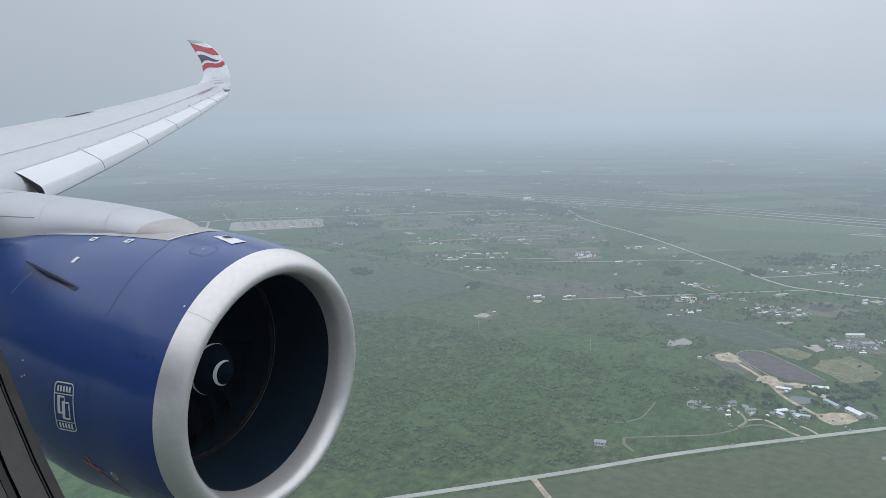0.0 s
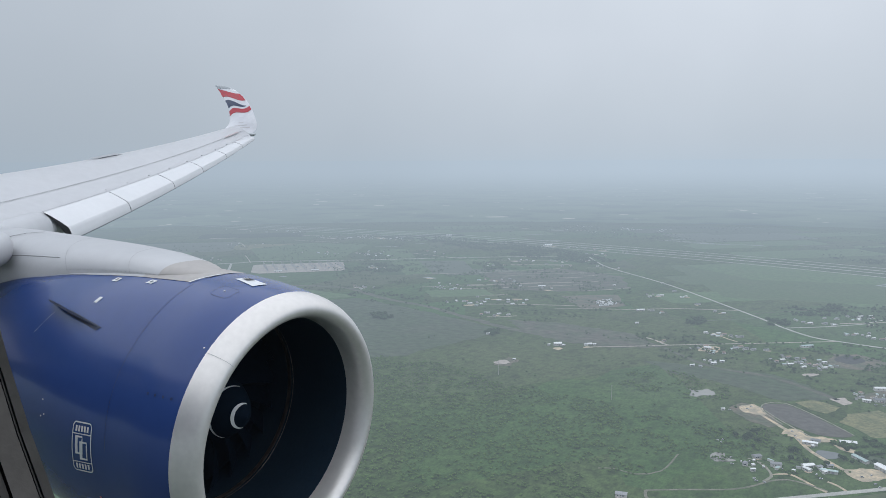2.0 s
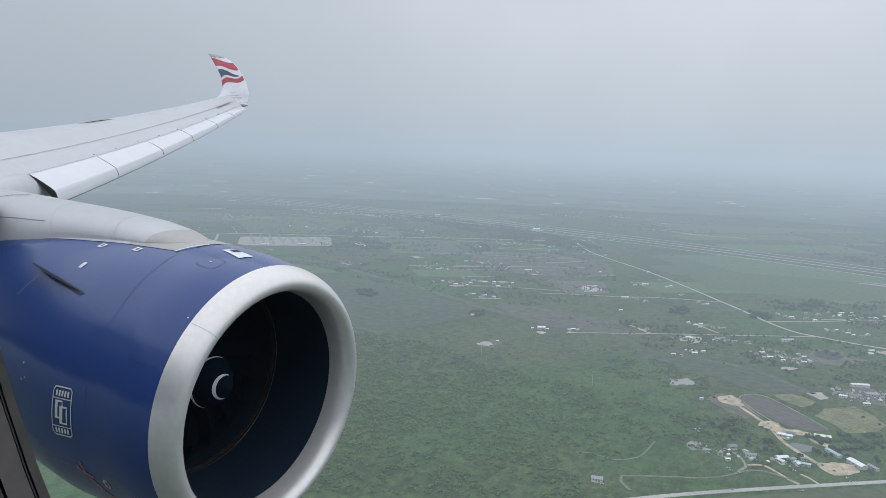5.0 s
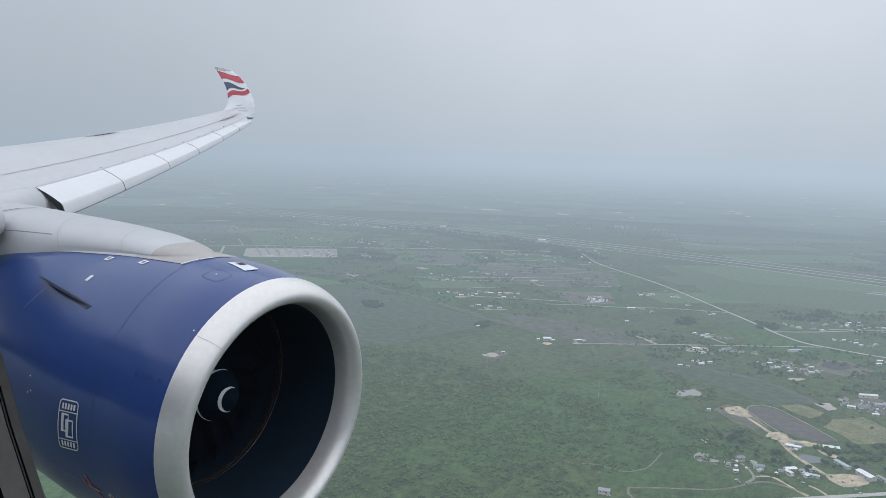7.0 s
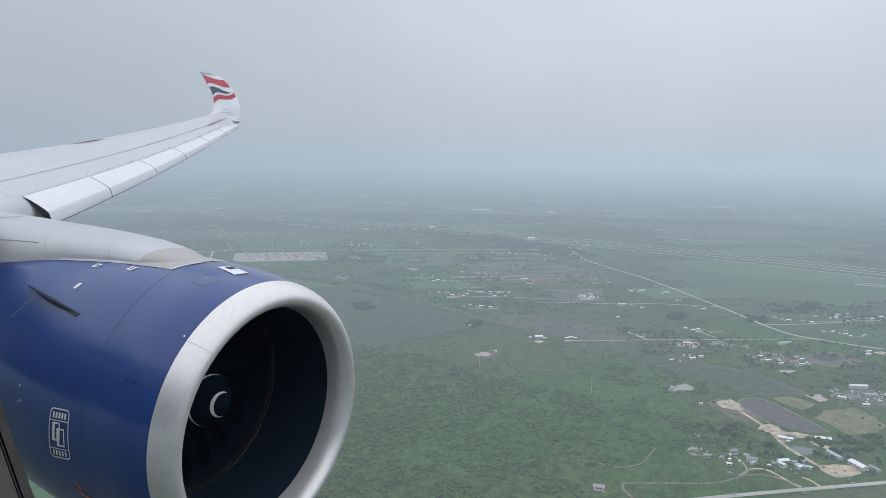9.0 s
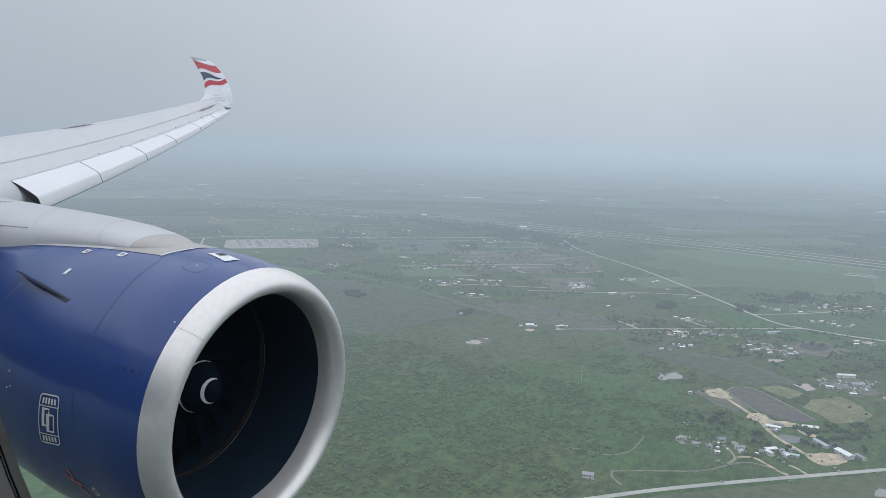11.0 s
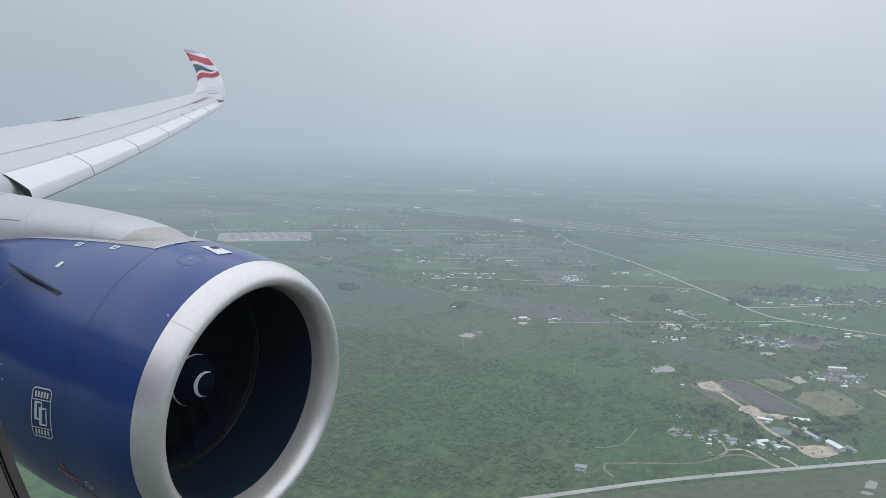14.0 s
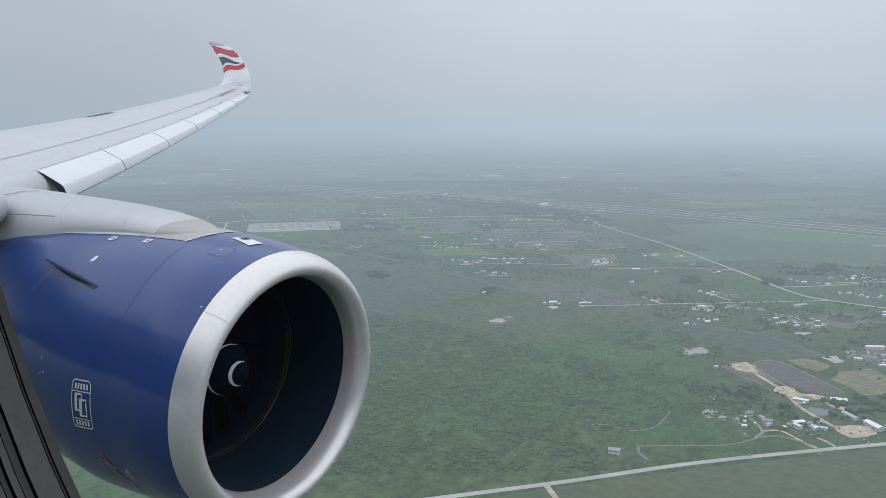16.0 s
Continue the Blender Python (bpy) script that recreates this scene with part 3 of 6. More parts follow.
patch("pit", [(-276, 1632), (-263, 1687), (-236, 1675), (-220, 1650), (-236, 1611), (-261, 1612)], M["pitch"], "dark dug-out pit", "pit", 0.36, 5, 4)
patch("field", [(-155, 1116), (-109, 1117), (-112, 1088), (-144, 1086)], M["brown"], "brown fenced paddock", "field", 0.26, 6, 3)
patch("field", [(-80, 1357), (-46, 1331), (46, 1261), (77, 1243), (53, 1205), (-3, 1268)], M["brown"], "brown bare slope beside the farm lane", "field", 0.27, 8, 6)
patch("field", [(-789, 1255), (-781, 1224), (-754, 1235), (-761, 1283), (-786, 1291)], M["bare"], "worn brown ground round a pale patch", "field", 0.24, 8, 8)

# Ponds, yards and bare ground.
patch("pond", [(-440, 1287), (-427, 1280), (-414, 1281), (-409, 1298), (-392, 1287), (-384, 1273), (-390, 1260), (-401, 1259), (-405, 1241), (-419, 1245), (-423, 1267)], M["water"], "pale shallow stock pond in pasture", "pond", 0.35, 2.5, 4)
patch("pond", [(-307, 995), (-305, 1017), (-295, 1019), (-287, 1003), (-274, 1003), (-286, 987), (-297, 983)], M["water"], "pale dry pond bed", "pond", 0.34, 3, 3)
patch("pond", [(-199, 1085), (-198, 1101), (-175, 1106), (-168, 1097), (-174, 1077), (-187, 1072)], M["water_green"], "blue-green farm pond", "pond", 0.34, 3, 2)
patch("pond", [(60, 846), (61, 866), (75, 884), (97, 904), (109, 921), (111, 900), (107, 870), (111, 852), (85, 836), (71, 836)], M["water"], "muddy pale pond in the meadow", "pond", 0.36, 3, 2)
patch("pond", [(339, 944), (346, 952), (356, 948), (363, 955), (374, 954), (390, 960), (404, 970), (392, 952), (384, 937), (392, 898), (408, 864), (394, 863), (372, 883), (351, 909)], M["water"], "forked muddy pond in the meadow", "pond", 0.36, 3, 2)
patch("pond", [(234, 754), (228, 769), (230, 787), (243, 796), (253, 798), (271, 802), (298, 810), (316, 783), (246, 725)], M["water"], "long muddy pond with reedy edge", "pond", 0.36, 3, 3)
for a, w, h in (((-1700, 1238), 16, 13), ((-1658, 1150), 11, 9), ((-1412, 726), 11, 13), ((-1165, 694), 5, 18), ((-1320, 557), 30, 20), ((-1969, 1785), 14, 8), ((-67, 976), 6, 14), ((-68, 949), 6, 5), ((212, 1616), 26, 7), ((-33, 1852), 18, 5), ((206, 1046), 3, 6), ((180, 1061), 4, 8), ((-1550, 2038), 24, 9), ((-300, 2679), 50, 10)):
    patch("pond", [(a[0] - w, a[1] - h), (a[0] + w, a[1] - h * 0.6), (a[0] + w * 1.1, a[1] + h), (a[0] - w * 0.7, a[1] + h)], M["water"], "small pale stock pond in pasture", "pond", 0.38, 4, 3)
patch("yard", [(-337, 1231), (-323, 1260), (-309, 1245), (-290, 1222), (-300, 1204), (-323, 1207)], M["dirt"], "bare pale caliche yard", "yard", 0.32, 3, 4)
patch("yard", [(-254, 1137), (-250, 1164), (-230, 1171), (-222, 1148), (-198, 1161), (-193, 1150), (-209, 1139), (-206, 1108), (-216, 1111), (-234, 1136)], M["dirt"], "bare pale farm yard between sheds", "yard", 0.32, 3, 4)
patch("yard", [(-159, 1047), (-146, 1061), (-122, 1073), (-112, 1052), (-120, 1031), (-132, 1018), (-146, 1026)], M["dirt"], "bare pale yard beside the country road", "yard", 0.32, 3, 4)
patch("yard", [(-511, 1553), (-507, 1606), (-479, 1609), (-469, 1563), (-489, 1552)], M["dirt"], "pale looping house yard", "yard", 0.32, 4, 4)
patch("yard", [(247, 1370), (304, 1425), (317, 1382), (302, 1340), (276, 1306), (243, 1319), (227, 1335)], M["dirt"], "pale bare builder's yard", "yard", 0.33, 6, 4)
patch("yard", [(308, 1415), (400, 1522), (459, 1528), (468, 1378), (418, 1338), (353, 1273), (322, 1319)], M["dark_soil"], "dark gravel storage yard", "yard", 0.3, 8, 4)
patch("field", [(134, 1238), (170, 1284), (219, 1332), (213, 1285), (206, 1233), (181, 1214)], M["pitch"], "dark burnt patch beside the road", "field", 0.3, 6, 4)
patch("yard", [(-195, 1407), (-158, 1472), (-106, 1392), (-126, 1360), (-171, 1377)], M["bare"], "brown work yard with sheds", "yard", 0.32, 6, 4)
patch("yard", [(-114, 1375), (-79, 1379), (-50, 1343), (-68, 1330)], M["dirt"], "bare orange earth beside the work yard", "yard", 0.32, 6, 4)
patch("yard", [(-1407, 838), (-1400, 868), (-1383, 889), (-1354, 893), (-1343, 887), (-1365, 863), (-1365, 842)], M["dirt"], "pale farm yard with old machinery", "yard", 0.33, 4, 4)
patch("yard", [(-797, 1243), (-785, 1269), (-763, 1259), (-763, 1238), (-782, 1234)], M["gravel"], "bare pale patch in the scrub", "yard", 0.33, 4, 5)
patch("yard", [(-301, 1490), (-274, 1507), (-278, 1480), (-295, 1476)], M["gravel"], "bare pale house yard", "yard", 0.33, 4, 4)
patch("yard", [(-211, 1137), (-195, 1161), (-182, 1153), (-194, 1136)], M["dirt"], "pale dirt between the farm sheds", "yard", 0.33, 4, 3)
patch("yard", [(-186, 1134), (-172, 1132), (-153, 1126), (-162, 1114), (-177, 1121)], M["dirt"], "pale dirt beside the long shed", "yard", 0.33, 4, 3)
pad = patch("gravel_pad", [(-2280, 1926), (-2063, 2176), (-1900, 2011), (-2087, 1785), (-2133, 1789)], M["gravel"], "pale gravel pad of the electrical substation", "substation", 0.5, 15, 1)
for x, y, r in (-745, 1407, 20), (-700, 1456, 18), (-596, 1585, 16), (-513, 1721, 14), (-766, 1888, 18), (-811, 2118, 16), (-742, 2153, 14), (-676, 2053, 12), (-592, 1975, 14), (-384, 1964, 18), (-344, 1718, 16), (-397, 1632, 14), (-253, 1024, 9), (-228, 1008, 10), (-258, 990, 7), (-193, 1014, 9), (-348, 815, 9), (-169, 1751, 16), (-267, 2027, 12), (-1034, 1627, 16), (-1538, 2023, 22), (-1165, 1707, 30):
    r *= 0.62
    patch("yard", [(x - r, y - r * 0.5), (x + r * 0.4, y - r * 0.8), (x + r, y + r * 0.4), (x - r * 0.2, y + r * 0.7)], M["dirt" if int(x) % 3 else "gravel"], "small bare pale house yard", "yard", 0.34, 5, 7)
for x, y, r in (-1149, 1821, 34), (-1107, 1856, 30), (-1110, 2039, 20), (-1338, 2102, 28), (-1541, 2557, 26), (-1420, 2645, 26), (-1393, 2932, 34), (-2577, 2971, 40), (-1863, 2118, 34), (-2147, 2476, 30), (-1594, 1761, 24), (-1607, 1759, 30), (-1686, 3106, 60), (-3529, 2916, 70), (-2526, 2948, 60), (-2749, 2824, 50), (-1413, 3064, 50), (-94, 1636, 16), (13, 1427, 12), (150, 1378, 10), (363, 1565, 22), (-165, 1759, 16):
    r *= 0.62
    patch("yard", [(x - r, y - r * 0.4), (x + r * 0.4, y - r * 0.6), (x + r, y + r * 0.3), (x - r * 0.2, y + r * 0.5)], M["gravel" if int(x) % 3 else "dirt"], "pale worn ground among hazy homes", "yard", 0.34, 8, 9)

# The creek: dark and brown by turns.
strip("dry_creek", [(-2577, 1668), (-2410, 1651), (-2243, 1620), (-2128, 1611), (-2024, 1609), (-1864, 1649), (-1723, 1708), (-1634, 1731), (-1560, 1711), (-1408, 1655), (-1242, 1628), (-1107, 1578), (-1013, 1549), (-1004, 1538), (-886, 1509), (-762, 1498)], 20, M["paddock"], "brown overgrown creek bed", 0.28, 0.5)
strip("dry_creek", [(-2410, 1651), (-2243, 1620), (-2128, 1611), (-2030, 1615), (-1928, 1635)], 16, M["leaf_dark"], "dark overgrown creek bed", 0.34, 0.5)
strip("dry_creek", [(-573, 1540), (-449, 1447), (-334, 1432), (-219, 1356)], 10, M["paddock"], "brown dip through the pasture", 0.3, 0.6)

# Far streaks of pale ground and water, long fields and dark woods, hazy beyond the highway.
far = np.random.RandomState(31)
def far_spot(near, past):
    """A place on the far plain, as distance and bearing."""
    r, a = near + (past - near) * far.rand() ** 0.9, radians(far.uniform(92, 158))
    return r * math.cos(a), r * math.sin(a), a


for x, y, w, h in ((-5728, 4347, 190, 40), (-2934, 5146, 120, 34), (-2049, 3845, 50, 40), (-1146, 3592, 110, 16), (-958, 3643, 50, 14), (-2843, 5077, 120, 20), (-306, 3564, 60, 12), (-2623, 8685, 240, 60), (-1290, 3631, 130, 14), (-288, 2717, 60, 7)):
    if math.hypot(x, y) < 4800:
        patch("pale_ground", [(x - w, y - h * 0.3), (x - w * 0.2, y - h), (x + w * 0.8, y - h * 0.4), (x + w, y + h * 0.5), (x, y + h * 0.8), (x - w * 0.8, y + h * 0.4)], M["water"], "pale water on the far plain", "pond", 0.45, 16, 8)
for k in range(26):
    x, y, a = far_spot(3500, 4850)
    w, h = far.uniform(20, 80), far.uniform(5, 14)
    across, out = Vector((-math.sin(a), math.cos(a))), Vector((math.cos(a), math.sin(a)))
    spots = [Vector((x, y)) + across * u * w + out * v * h for u, v in ((-1, -0.6), (-0.2, -1), (0.7, -0.5), (1, 0.8), (0.2, 0.5), (-0.6, 1))]
    patch("pale_ground", [tuple(p) for p in spots], M["water" if k % 3 else "gravel"], "pale streak of water or bare ground on the far plain", "bare ground", 0.4, 14, 6)
for k in range(24):
    x, y, a = far_spot(3500, 4700)
    w, h = far.uniform(120, 330), far.uniform(90, 220)
    c, s_ = math.cos(0.82), math.sin(0.82)
    patch("field", [(x + u * w * c - v * h * s_, y + u * w * s_ + v * h * c) for u, v in ((-1, -1), (1, -0.9), (1.05, 1), (-0.9, 0.9))], M[("brown", "fresh", "leaf_dark", "fresh", "wet")[k % 5]], ("dull brown far field", "bright green far field", "dark green far crop", "bright green far field", "dull green far field")[k % 5] + " beyond the highway", "field", 0.12 + 0.004 * k, 30, 8)
for k, (x, y, w, h, m) in enumerate(((-2050, 2450, 170, 110, "leaf_dark"), (-1700, 2400, 140, 70, "fresh"), (-1960, 1500, 170, 80, "fresh"), (-1780, 1330, 170, 70, "fresh"), (-2250, 1500, 190, 120, "leaf_dark"), (-640, 2250, 220, 80, "fresh"), (-700, 2620, 260, 90, "meadow"), (-250, 2500, 230, 120, "fresh"), (-2800, 2300, 240, 110, "dry"), (-3000, 1900, 240, 140, "fresh"), (-3200, 2700, 260, 120, "leaf_dark"), (-1500, 2250, 120, 70, "wet"), (-1450, 1500, 110, 60, "wet"), (-1300, 1850, 90, 60, "fresh"))):
    c, s_ = math.cos(0.82), math.sin(0.82)
    patch("field", [(x + a * w * c - b * h * s_, y + a * w * s_ + b * h * c) for a, b in ((-1, -1), (1, -1), (1, 1), (-1, 1))], M[m], {"leaf_dark": "dark green crop field", "fresh": "fresh green mown field", "dry": "dry yellowish pasture", "wet": "dull green damp pasture", "meadow": "green grazed pasture"}[m] + " on the plain", "field", 0.10 + 0.004 * k, 18, 4)

# ---- trees and scrub ----
dice = np.random.RandomState(7)


def ball(sub):
    bm = bmesh.new()
    bmesh.ops.create_icosphere(bm, subdivisions=sub, radius=1)
    v = np.array([p.co for p in bm.verts])
    f = np.array([[q.index for q in p.verts] for p in bm.faces])
    bm.free()
    return v, f


BALL = ball(1)


def lumps(centres, radii, squash=0.8, rough=0.35):
    """Many uneven leafy lumps as one pair of arrays."""
    v, f = BALL
    n = len(centres)
    verts = v[None] * (1 + rough * (dice.rand(n, len(v), 1) - 0.4)) * radii[:, None, None]
    verts[:, :, 2] *= squash
    a = dice.rand(n) * 6.28
    x, y = verts[:, :, 0].copy(), verts[:, :, 1].copy()
    verts[:, :, 0], verts[:, :, 1] = x * np.cos(a)[:, None] - y * np.sin(a)[:, None], x * np.sin(a)[:, None] + y * np.cos(a)[:, None]
    verts += centres[:, None]
    faces = f[None] + (np.arange(n) * len(v))[:, None, None]
    return verts.reshape(-1, 3), faces.reshape(-1, 3)


def mesh_arrays(name, verts, faces, mat):
    me = bpy.data.meshes.new(name)
    me.vertices.add(len(verts))
    me.vertices.foreach_set("co", verts.astype(np.float32).ravel())
    me.loops.add(faces.size)
    me.loops.foreach_set("vertex_index", faces.astype(np.int32).ravel())
    me.polygons.add(len(faces))
    me.polygons.foreach_set("loop_start", np.arange(0, faces.size, 3, dtype=np.int32))
    me.update(calc_edges=True)
    me.materials.append(mat)
    return me


def inside(points, poly):
    x, y, hit = points[:, 0], points[:, 1], np.zeros(len(points), bool)
    for (x0, y0), (x1, y1) in zip(poly, poly[1:] + poly[:1]):
        cross = ((y0 > y) != (y1 > y)) & (x < (x1 - x0) * (y - y0) / (y1 - y0 + 1e-9) + x0)
        hit ^= cross
    return hit


def patchy(points, size, seed):
    return np.array([noise.fractal(Vector((p[0] / size, p[1] / size, seed)), 0.6, 2.0, 3) for p in points])


ROADS = [(COUNTY, 9), (OLD_ROAD, 9), (COUNTRY, 9), (DIRT, 8), (FARM_LANE, 7), (WORK_LANE, 7), (HIGHWAY, 60), ([(x, y + 105) for x, y in HIGHWAY], 20), ([(x, y - 115) for x, y in HIGHWAY], 20)]


def clear_of_roads(p):
    ok = np.ones(len(p), bool)
    for line, wide in ROADS:
        for a, b in zip(line, line[1:]):
            a, b = np.array(a, float), np.array(b, float)
            f = np.clip(((p - a) @ (b - a)) / ((b - a) @ (b - a)), 0, 1)
            ok &= np.linalg.norm(p - a - f[:, None] * (b - a), axis=1) > wide
    return ok


def scatter(poly, count, size, low, seed, near=None):
    xs, ys = [p[0] for p in poly], [p[1] for p in poly]
    pts = np.stack([dice.uniform(min(xs), max(xs), count), dice.uniform(min(ys), max(ys), count)], 1)
    pts = pts[inside(pts, poly)]
    pts = pts[clear_of_roads(pts) & (np.hypot(pts[:, 0], pts[:, 1]) < 11000)]
    return pts[patchy(pts, size, seed) > low]


def growth(name, label, pts, low, high, mat, per=3, squash=0.75):
    """A stand of bushes or trees at pts: each one several leafy lumps."""
    h = low * 0.7 + (high * 1.1 - low * 0.7) * dice.rand(len(pts)) ** 1.6
    centres, radii = [], []
    for k in range(per):
        many = per > 4 and k > 0
        a = dice.rand(len(pts)) * 6.28
        r = h * (0.0 if k == 0 else dice.uniform(0.25, 0.62, len(pts)) if many else 0.42)
        lift = dice.uniform(0.25, 0.72, len(pts)) if many else (0.55 if k == 0 else 0.40) * dice.uniform(0.8, 1.15, len(pts))
        centres.append(np.stack([pts[:, 0] + r * np.cos(a), pts[:, 1] + r * np.sin(a), h * lift], 1))
        radii.append(h * (0.24 if many else 0.5 if k == 0 else 0.36) * dice.uniform(0.7, 1.25, len(pts)) * (0.72 if per > 4 and k == 0 else 1))
    v, f = lumps(np.concatenate(centres), np.concatenate(radii), squash)
    return tagged(new(name, mesh_arrays(name, v, f, mat)), label, "trees", kind="stuff")


SCRUB = [(-989, 1017), (-1003, 1157), (-906, 1178), (-796, 1170), (-693, 1122), (-588, 1129), (-511, 1135), (-441, 1053), (-425, 951), (-473, 913), (-460, 873), (-380, 823), (-333, 766), (-599, 564)]
growth("scrub_wood", "dense green scrub wood on the near plain", scatter(SCRUB, 17000, 60, -0.30, 1), 1.2, 4.0, M["leaf"], 3, 0.5)
growth("scrub_wood", "open scrub thinning into pasture", scatter([(-693, 1122), (-588, 1129), (-511, 1135), (-431, 1126), (-328, 1125), (-247, 1143), (-267, 1046), (-333, 996), (-351, 887), (-364, 835), (-460, 873), (-441, 1023)], 5200, 40, 0.08, 4), 1.6, 3.6, M["leaf"])
growth("scrub_wood", "green scrub along the pasture dips", scatter([(-563, 1356), (-469, 1381), (-379, 1318), (-352, 1260), (-432, 1197), (-536, 1236)], 2200, 36, 0.08, 44), 1.6, 3.6, M["leaf"])
growth("scrub_wood", "green scrub beside the dirt road", scatter([(-1240, 824), (-1165, 902), (-1126, 902), (-1023, 835), (-921, 732), (-992, 684), (-1057, 745), (-1101, 696), (-1165, 748)], 3800, 50, -0.15, 2), 2.0, 4.5, M["leaf"])
growth("tree_belt", "dark trees among the farm sheds", scatter([(-330, 1093), (-295, 1150), (-258, 1158), (-209, 1090), (-170, 1048), (-192, 1026), (-235, 1033), (-276, 1027)], 620, 26, 0.10, 3), 1.8, 5.0, M["leaf"], 10)
growth("tree_belt", "dark trees behind the paddocks", scatter([(-195, 1141), (-162, 1158), (-127, 1153), (-97, 1171), (-92, 1126), (-122, 1117), (-156, 1119)], 420, 26, 0.10, 8), 2.4, 6.0, M["leaf_mid"], 12)
growth("tree_belt", "dark trees round the roadside farmhouse", scatter([(-159, 1182), (-108, 1222), (-98, 1176), (-141, 1153)], 200, 26, 0.05, 18), 2.4, 6.0, M["leaf_mid"], 10)
growth("scattered_trees", "loose trees and bushes over rough pasture", scatter([(-228, 1710), (-38, 1776), (225, 1764), (387, 1657), (399, 1534), (235, 1377), (110, 1268), (-5, 1362)], 4400, 50, 0.08, 5), 2.0, 4.6, M["leaf_mid"])
growth("scattered_trees", "loose trees round the roadside homes", scatter([(-692, 1583), (-615, 1719), (-433, 1691), (-256, 1802), (-163, 1785), (-129, 1473), (-226, 1397), (-295, 1471), (-432, 1460), (-583, 1448)], 3800, 55, 0.14, 6), 2.0, 5.0, M["leaf_mid"])
growth("hedgerow", "dark clump of trees where the county road bends", scatter([(-487, 1962), (-450, 1976), (-419, 1935), (-423, 1891), (-454, 1890)], 420, 60, -0.4, 9), 4.0, 8.0, M["leaf_dark"], 8)
growth("hedgerow", "dark bushy belt beyond the county road", scatter([(-487, 2130), (-371, 2277), (-312, 2160), (-374, 2073), (-458, 2039)], 900, 60, 0.0, 19), 4.0, 7.0, M["leaf_dark"])
growth("copse", "small dark copse in the pasture", scatter([(-641, 1853), (-617, 1899), (-585, 1848), (-589, 1796), (-618, 1804)], 260, 40, -0.4, 29), 4.0, 8.0, M["leaf_dark"], 8)
growth("copse", "small dark copse by a ruined yard", scatter([(-950, 1453), (-948, 1486), (-919, 1464), (-917, 1429)], 130, 40, -0.4, 39), 4.0, 7.0, M["leaf_dark"], 8)
growth("copse", "small dark copse in the brown field", scatter([(-1297, 1466), (-1293, 1504), (-1251, 1474), (-1223, 1470), (-1223, 1432), (-1258, 1430)], 260, 30, -0.2, 10), 4.0, 8.0, M["leaf_dark"], 12)
growth("copse", "few dark trees at the field's edge", scatter([(-955, 1462), (-942, 1498), (-912, 1460), (-916, 1427), (-941, 1436)], 130, 30, -0.3, 50), 4.0, 7.0, M["leaf_dark"], 8)
growth("scattered_trees", "trees along the overgrown creek", scatter([(-1900, 1703), (-1678, 1815), (-1457, 1756), (-1163, 1695), (-1127, 1565), (-1382, 1579), (-1597, 1660), (-1838, 1611)], 2200, 60, 0.25, 11), 2.0, 5.0, M["leaf_dark"])
growth("tree_belt", "dark wood below the highway", scatter([(-2371, 3259), (-1944, 3169), (-1446, 2936), (-1232, 2792), (-1196, 2614), (-1363, 2674), (-1563, 2678), (-1788, 2782), (-2386, 3000)], 9000, 120, -0.22, 14), 5.0, 9.0, M["leaf_dark"], 2, 0.5)
growth("tree_belt", "dark trees by the hazy homes", scatter([(-1626, 2437), (-1590, 2514), (-1470, 2370), (-1486, 2279)], 700, 60, -0.1, 15), 4.0, 8.0, M["leaf_dark"], 2, 0.5)
growth("scattered_trees", "trees among the hazy homesteads", scatter([(-2296, 2364), (-2124, 2671), (-1509, 2587), (-1131, 2519), (-834, 2052), (-798, 1822), (-922, 1587), (-1193, 1749), (-1426, 1795), (-1600, 1646)], 11000, 110, 0.17, 12), 2.5, 5.5, M["leaf_mid"], 2)
growth("scattered_trees", "trees among homes along the old road", scatter([(-3884, 2898), (-3143, 3039), (-2485, 3030), (-2019, 3087), (-1515, 2900), (-1467, 2597), (-1907, 2424), (-2019, 2221), (-2236, 2201), (-2383, 1944), (-2594, 1684)], 8000, 110, 0.14, 52), 2.5, 6.0, M["leaf_mid"], 2)
growth("tree_belt", "dark wood beside the substation", scatter([(-1970, 2137), (-1913, 2264), (-1753, 2189), (-1709, 2055), (-1816, 1935), (-1907, 1993)], 1700, 80, -0.05, 53), 3.0, 6.0, M["leaf_dark"], 2)
growth("scattered_trees", "trees round the homes beyond the county road", scatter([(-394, 2156), (-246, 2412), (-12, 2273), (-9, 2143), (-245, 1958)], 1600, 60, 0.05, 54), 3.0, 6.0, M["leaf_dark"], 2)
growth("scattered_trees", "dark line of trees across open pasture", scatter([(-600, 3343), (-415, 3360), (-328, 3133), (-494, 3240)], 500, 60, -0.2, 55), 5.0, 9.0, M["leaf_dark"], 2, 0.5)
growth("far_woods", "hazy dark woods beyond the highway", scatter([(-4300, 2900), (-3300, 3900), (-1500, 4900), (900, 4950), (700, 3100), (-900, 3350), (-2400, 3480), (-4200, 3050)], 9000, 300, 0.24, 13), 5.0, 9.0, M["leaf_dark"], 2, 0.35)
growth("far_woods", "long dark woods far out on the plain", scatter([(-4300, 2950), (-3300, 3900), (-1500, 4900), (900, 4950), (700, 3300), (-900, 3500), (-2400, 3600), (-4200, 3100)], 8000, 600, 0.20, 33), 5.0, 10.0, M["leaf_dark"], 2, 0.35)
growth("meadow_bushes", "low bushes beside the muddy ponds", scatter([(172, 779), (221, 833), (294, 925), (331, 874), (334, 819), (268, 808), (213, 788)], 1500, 30, 0.10, 15), 1.2, 3.4, M["leaf"])
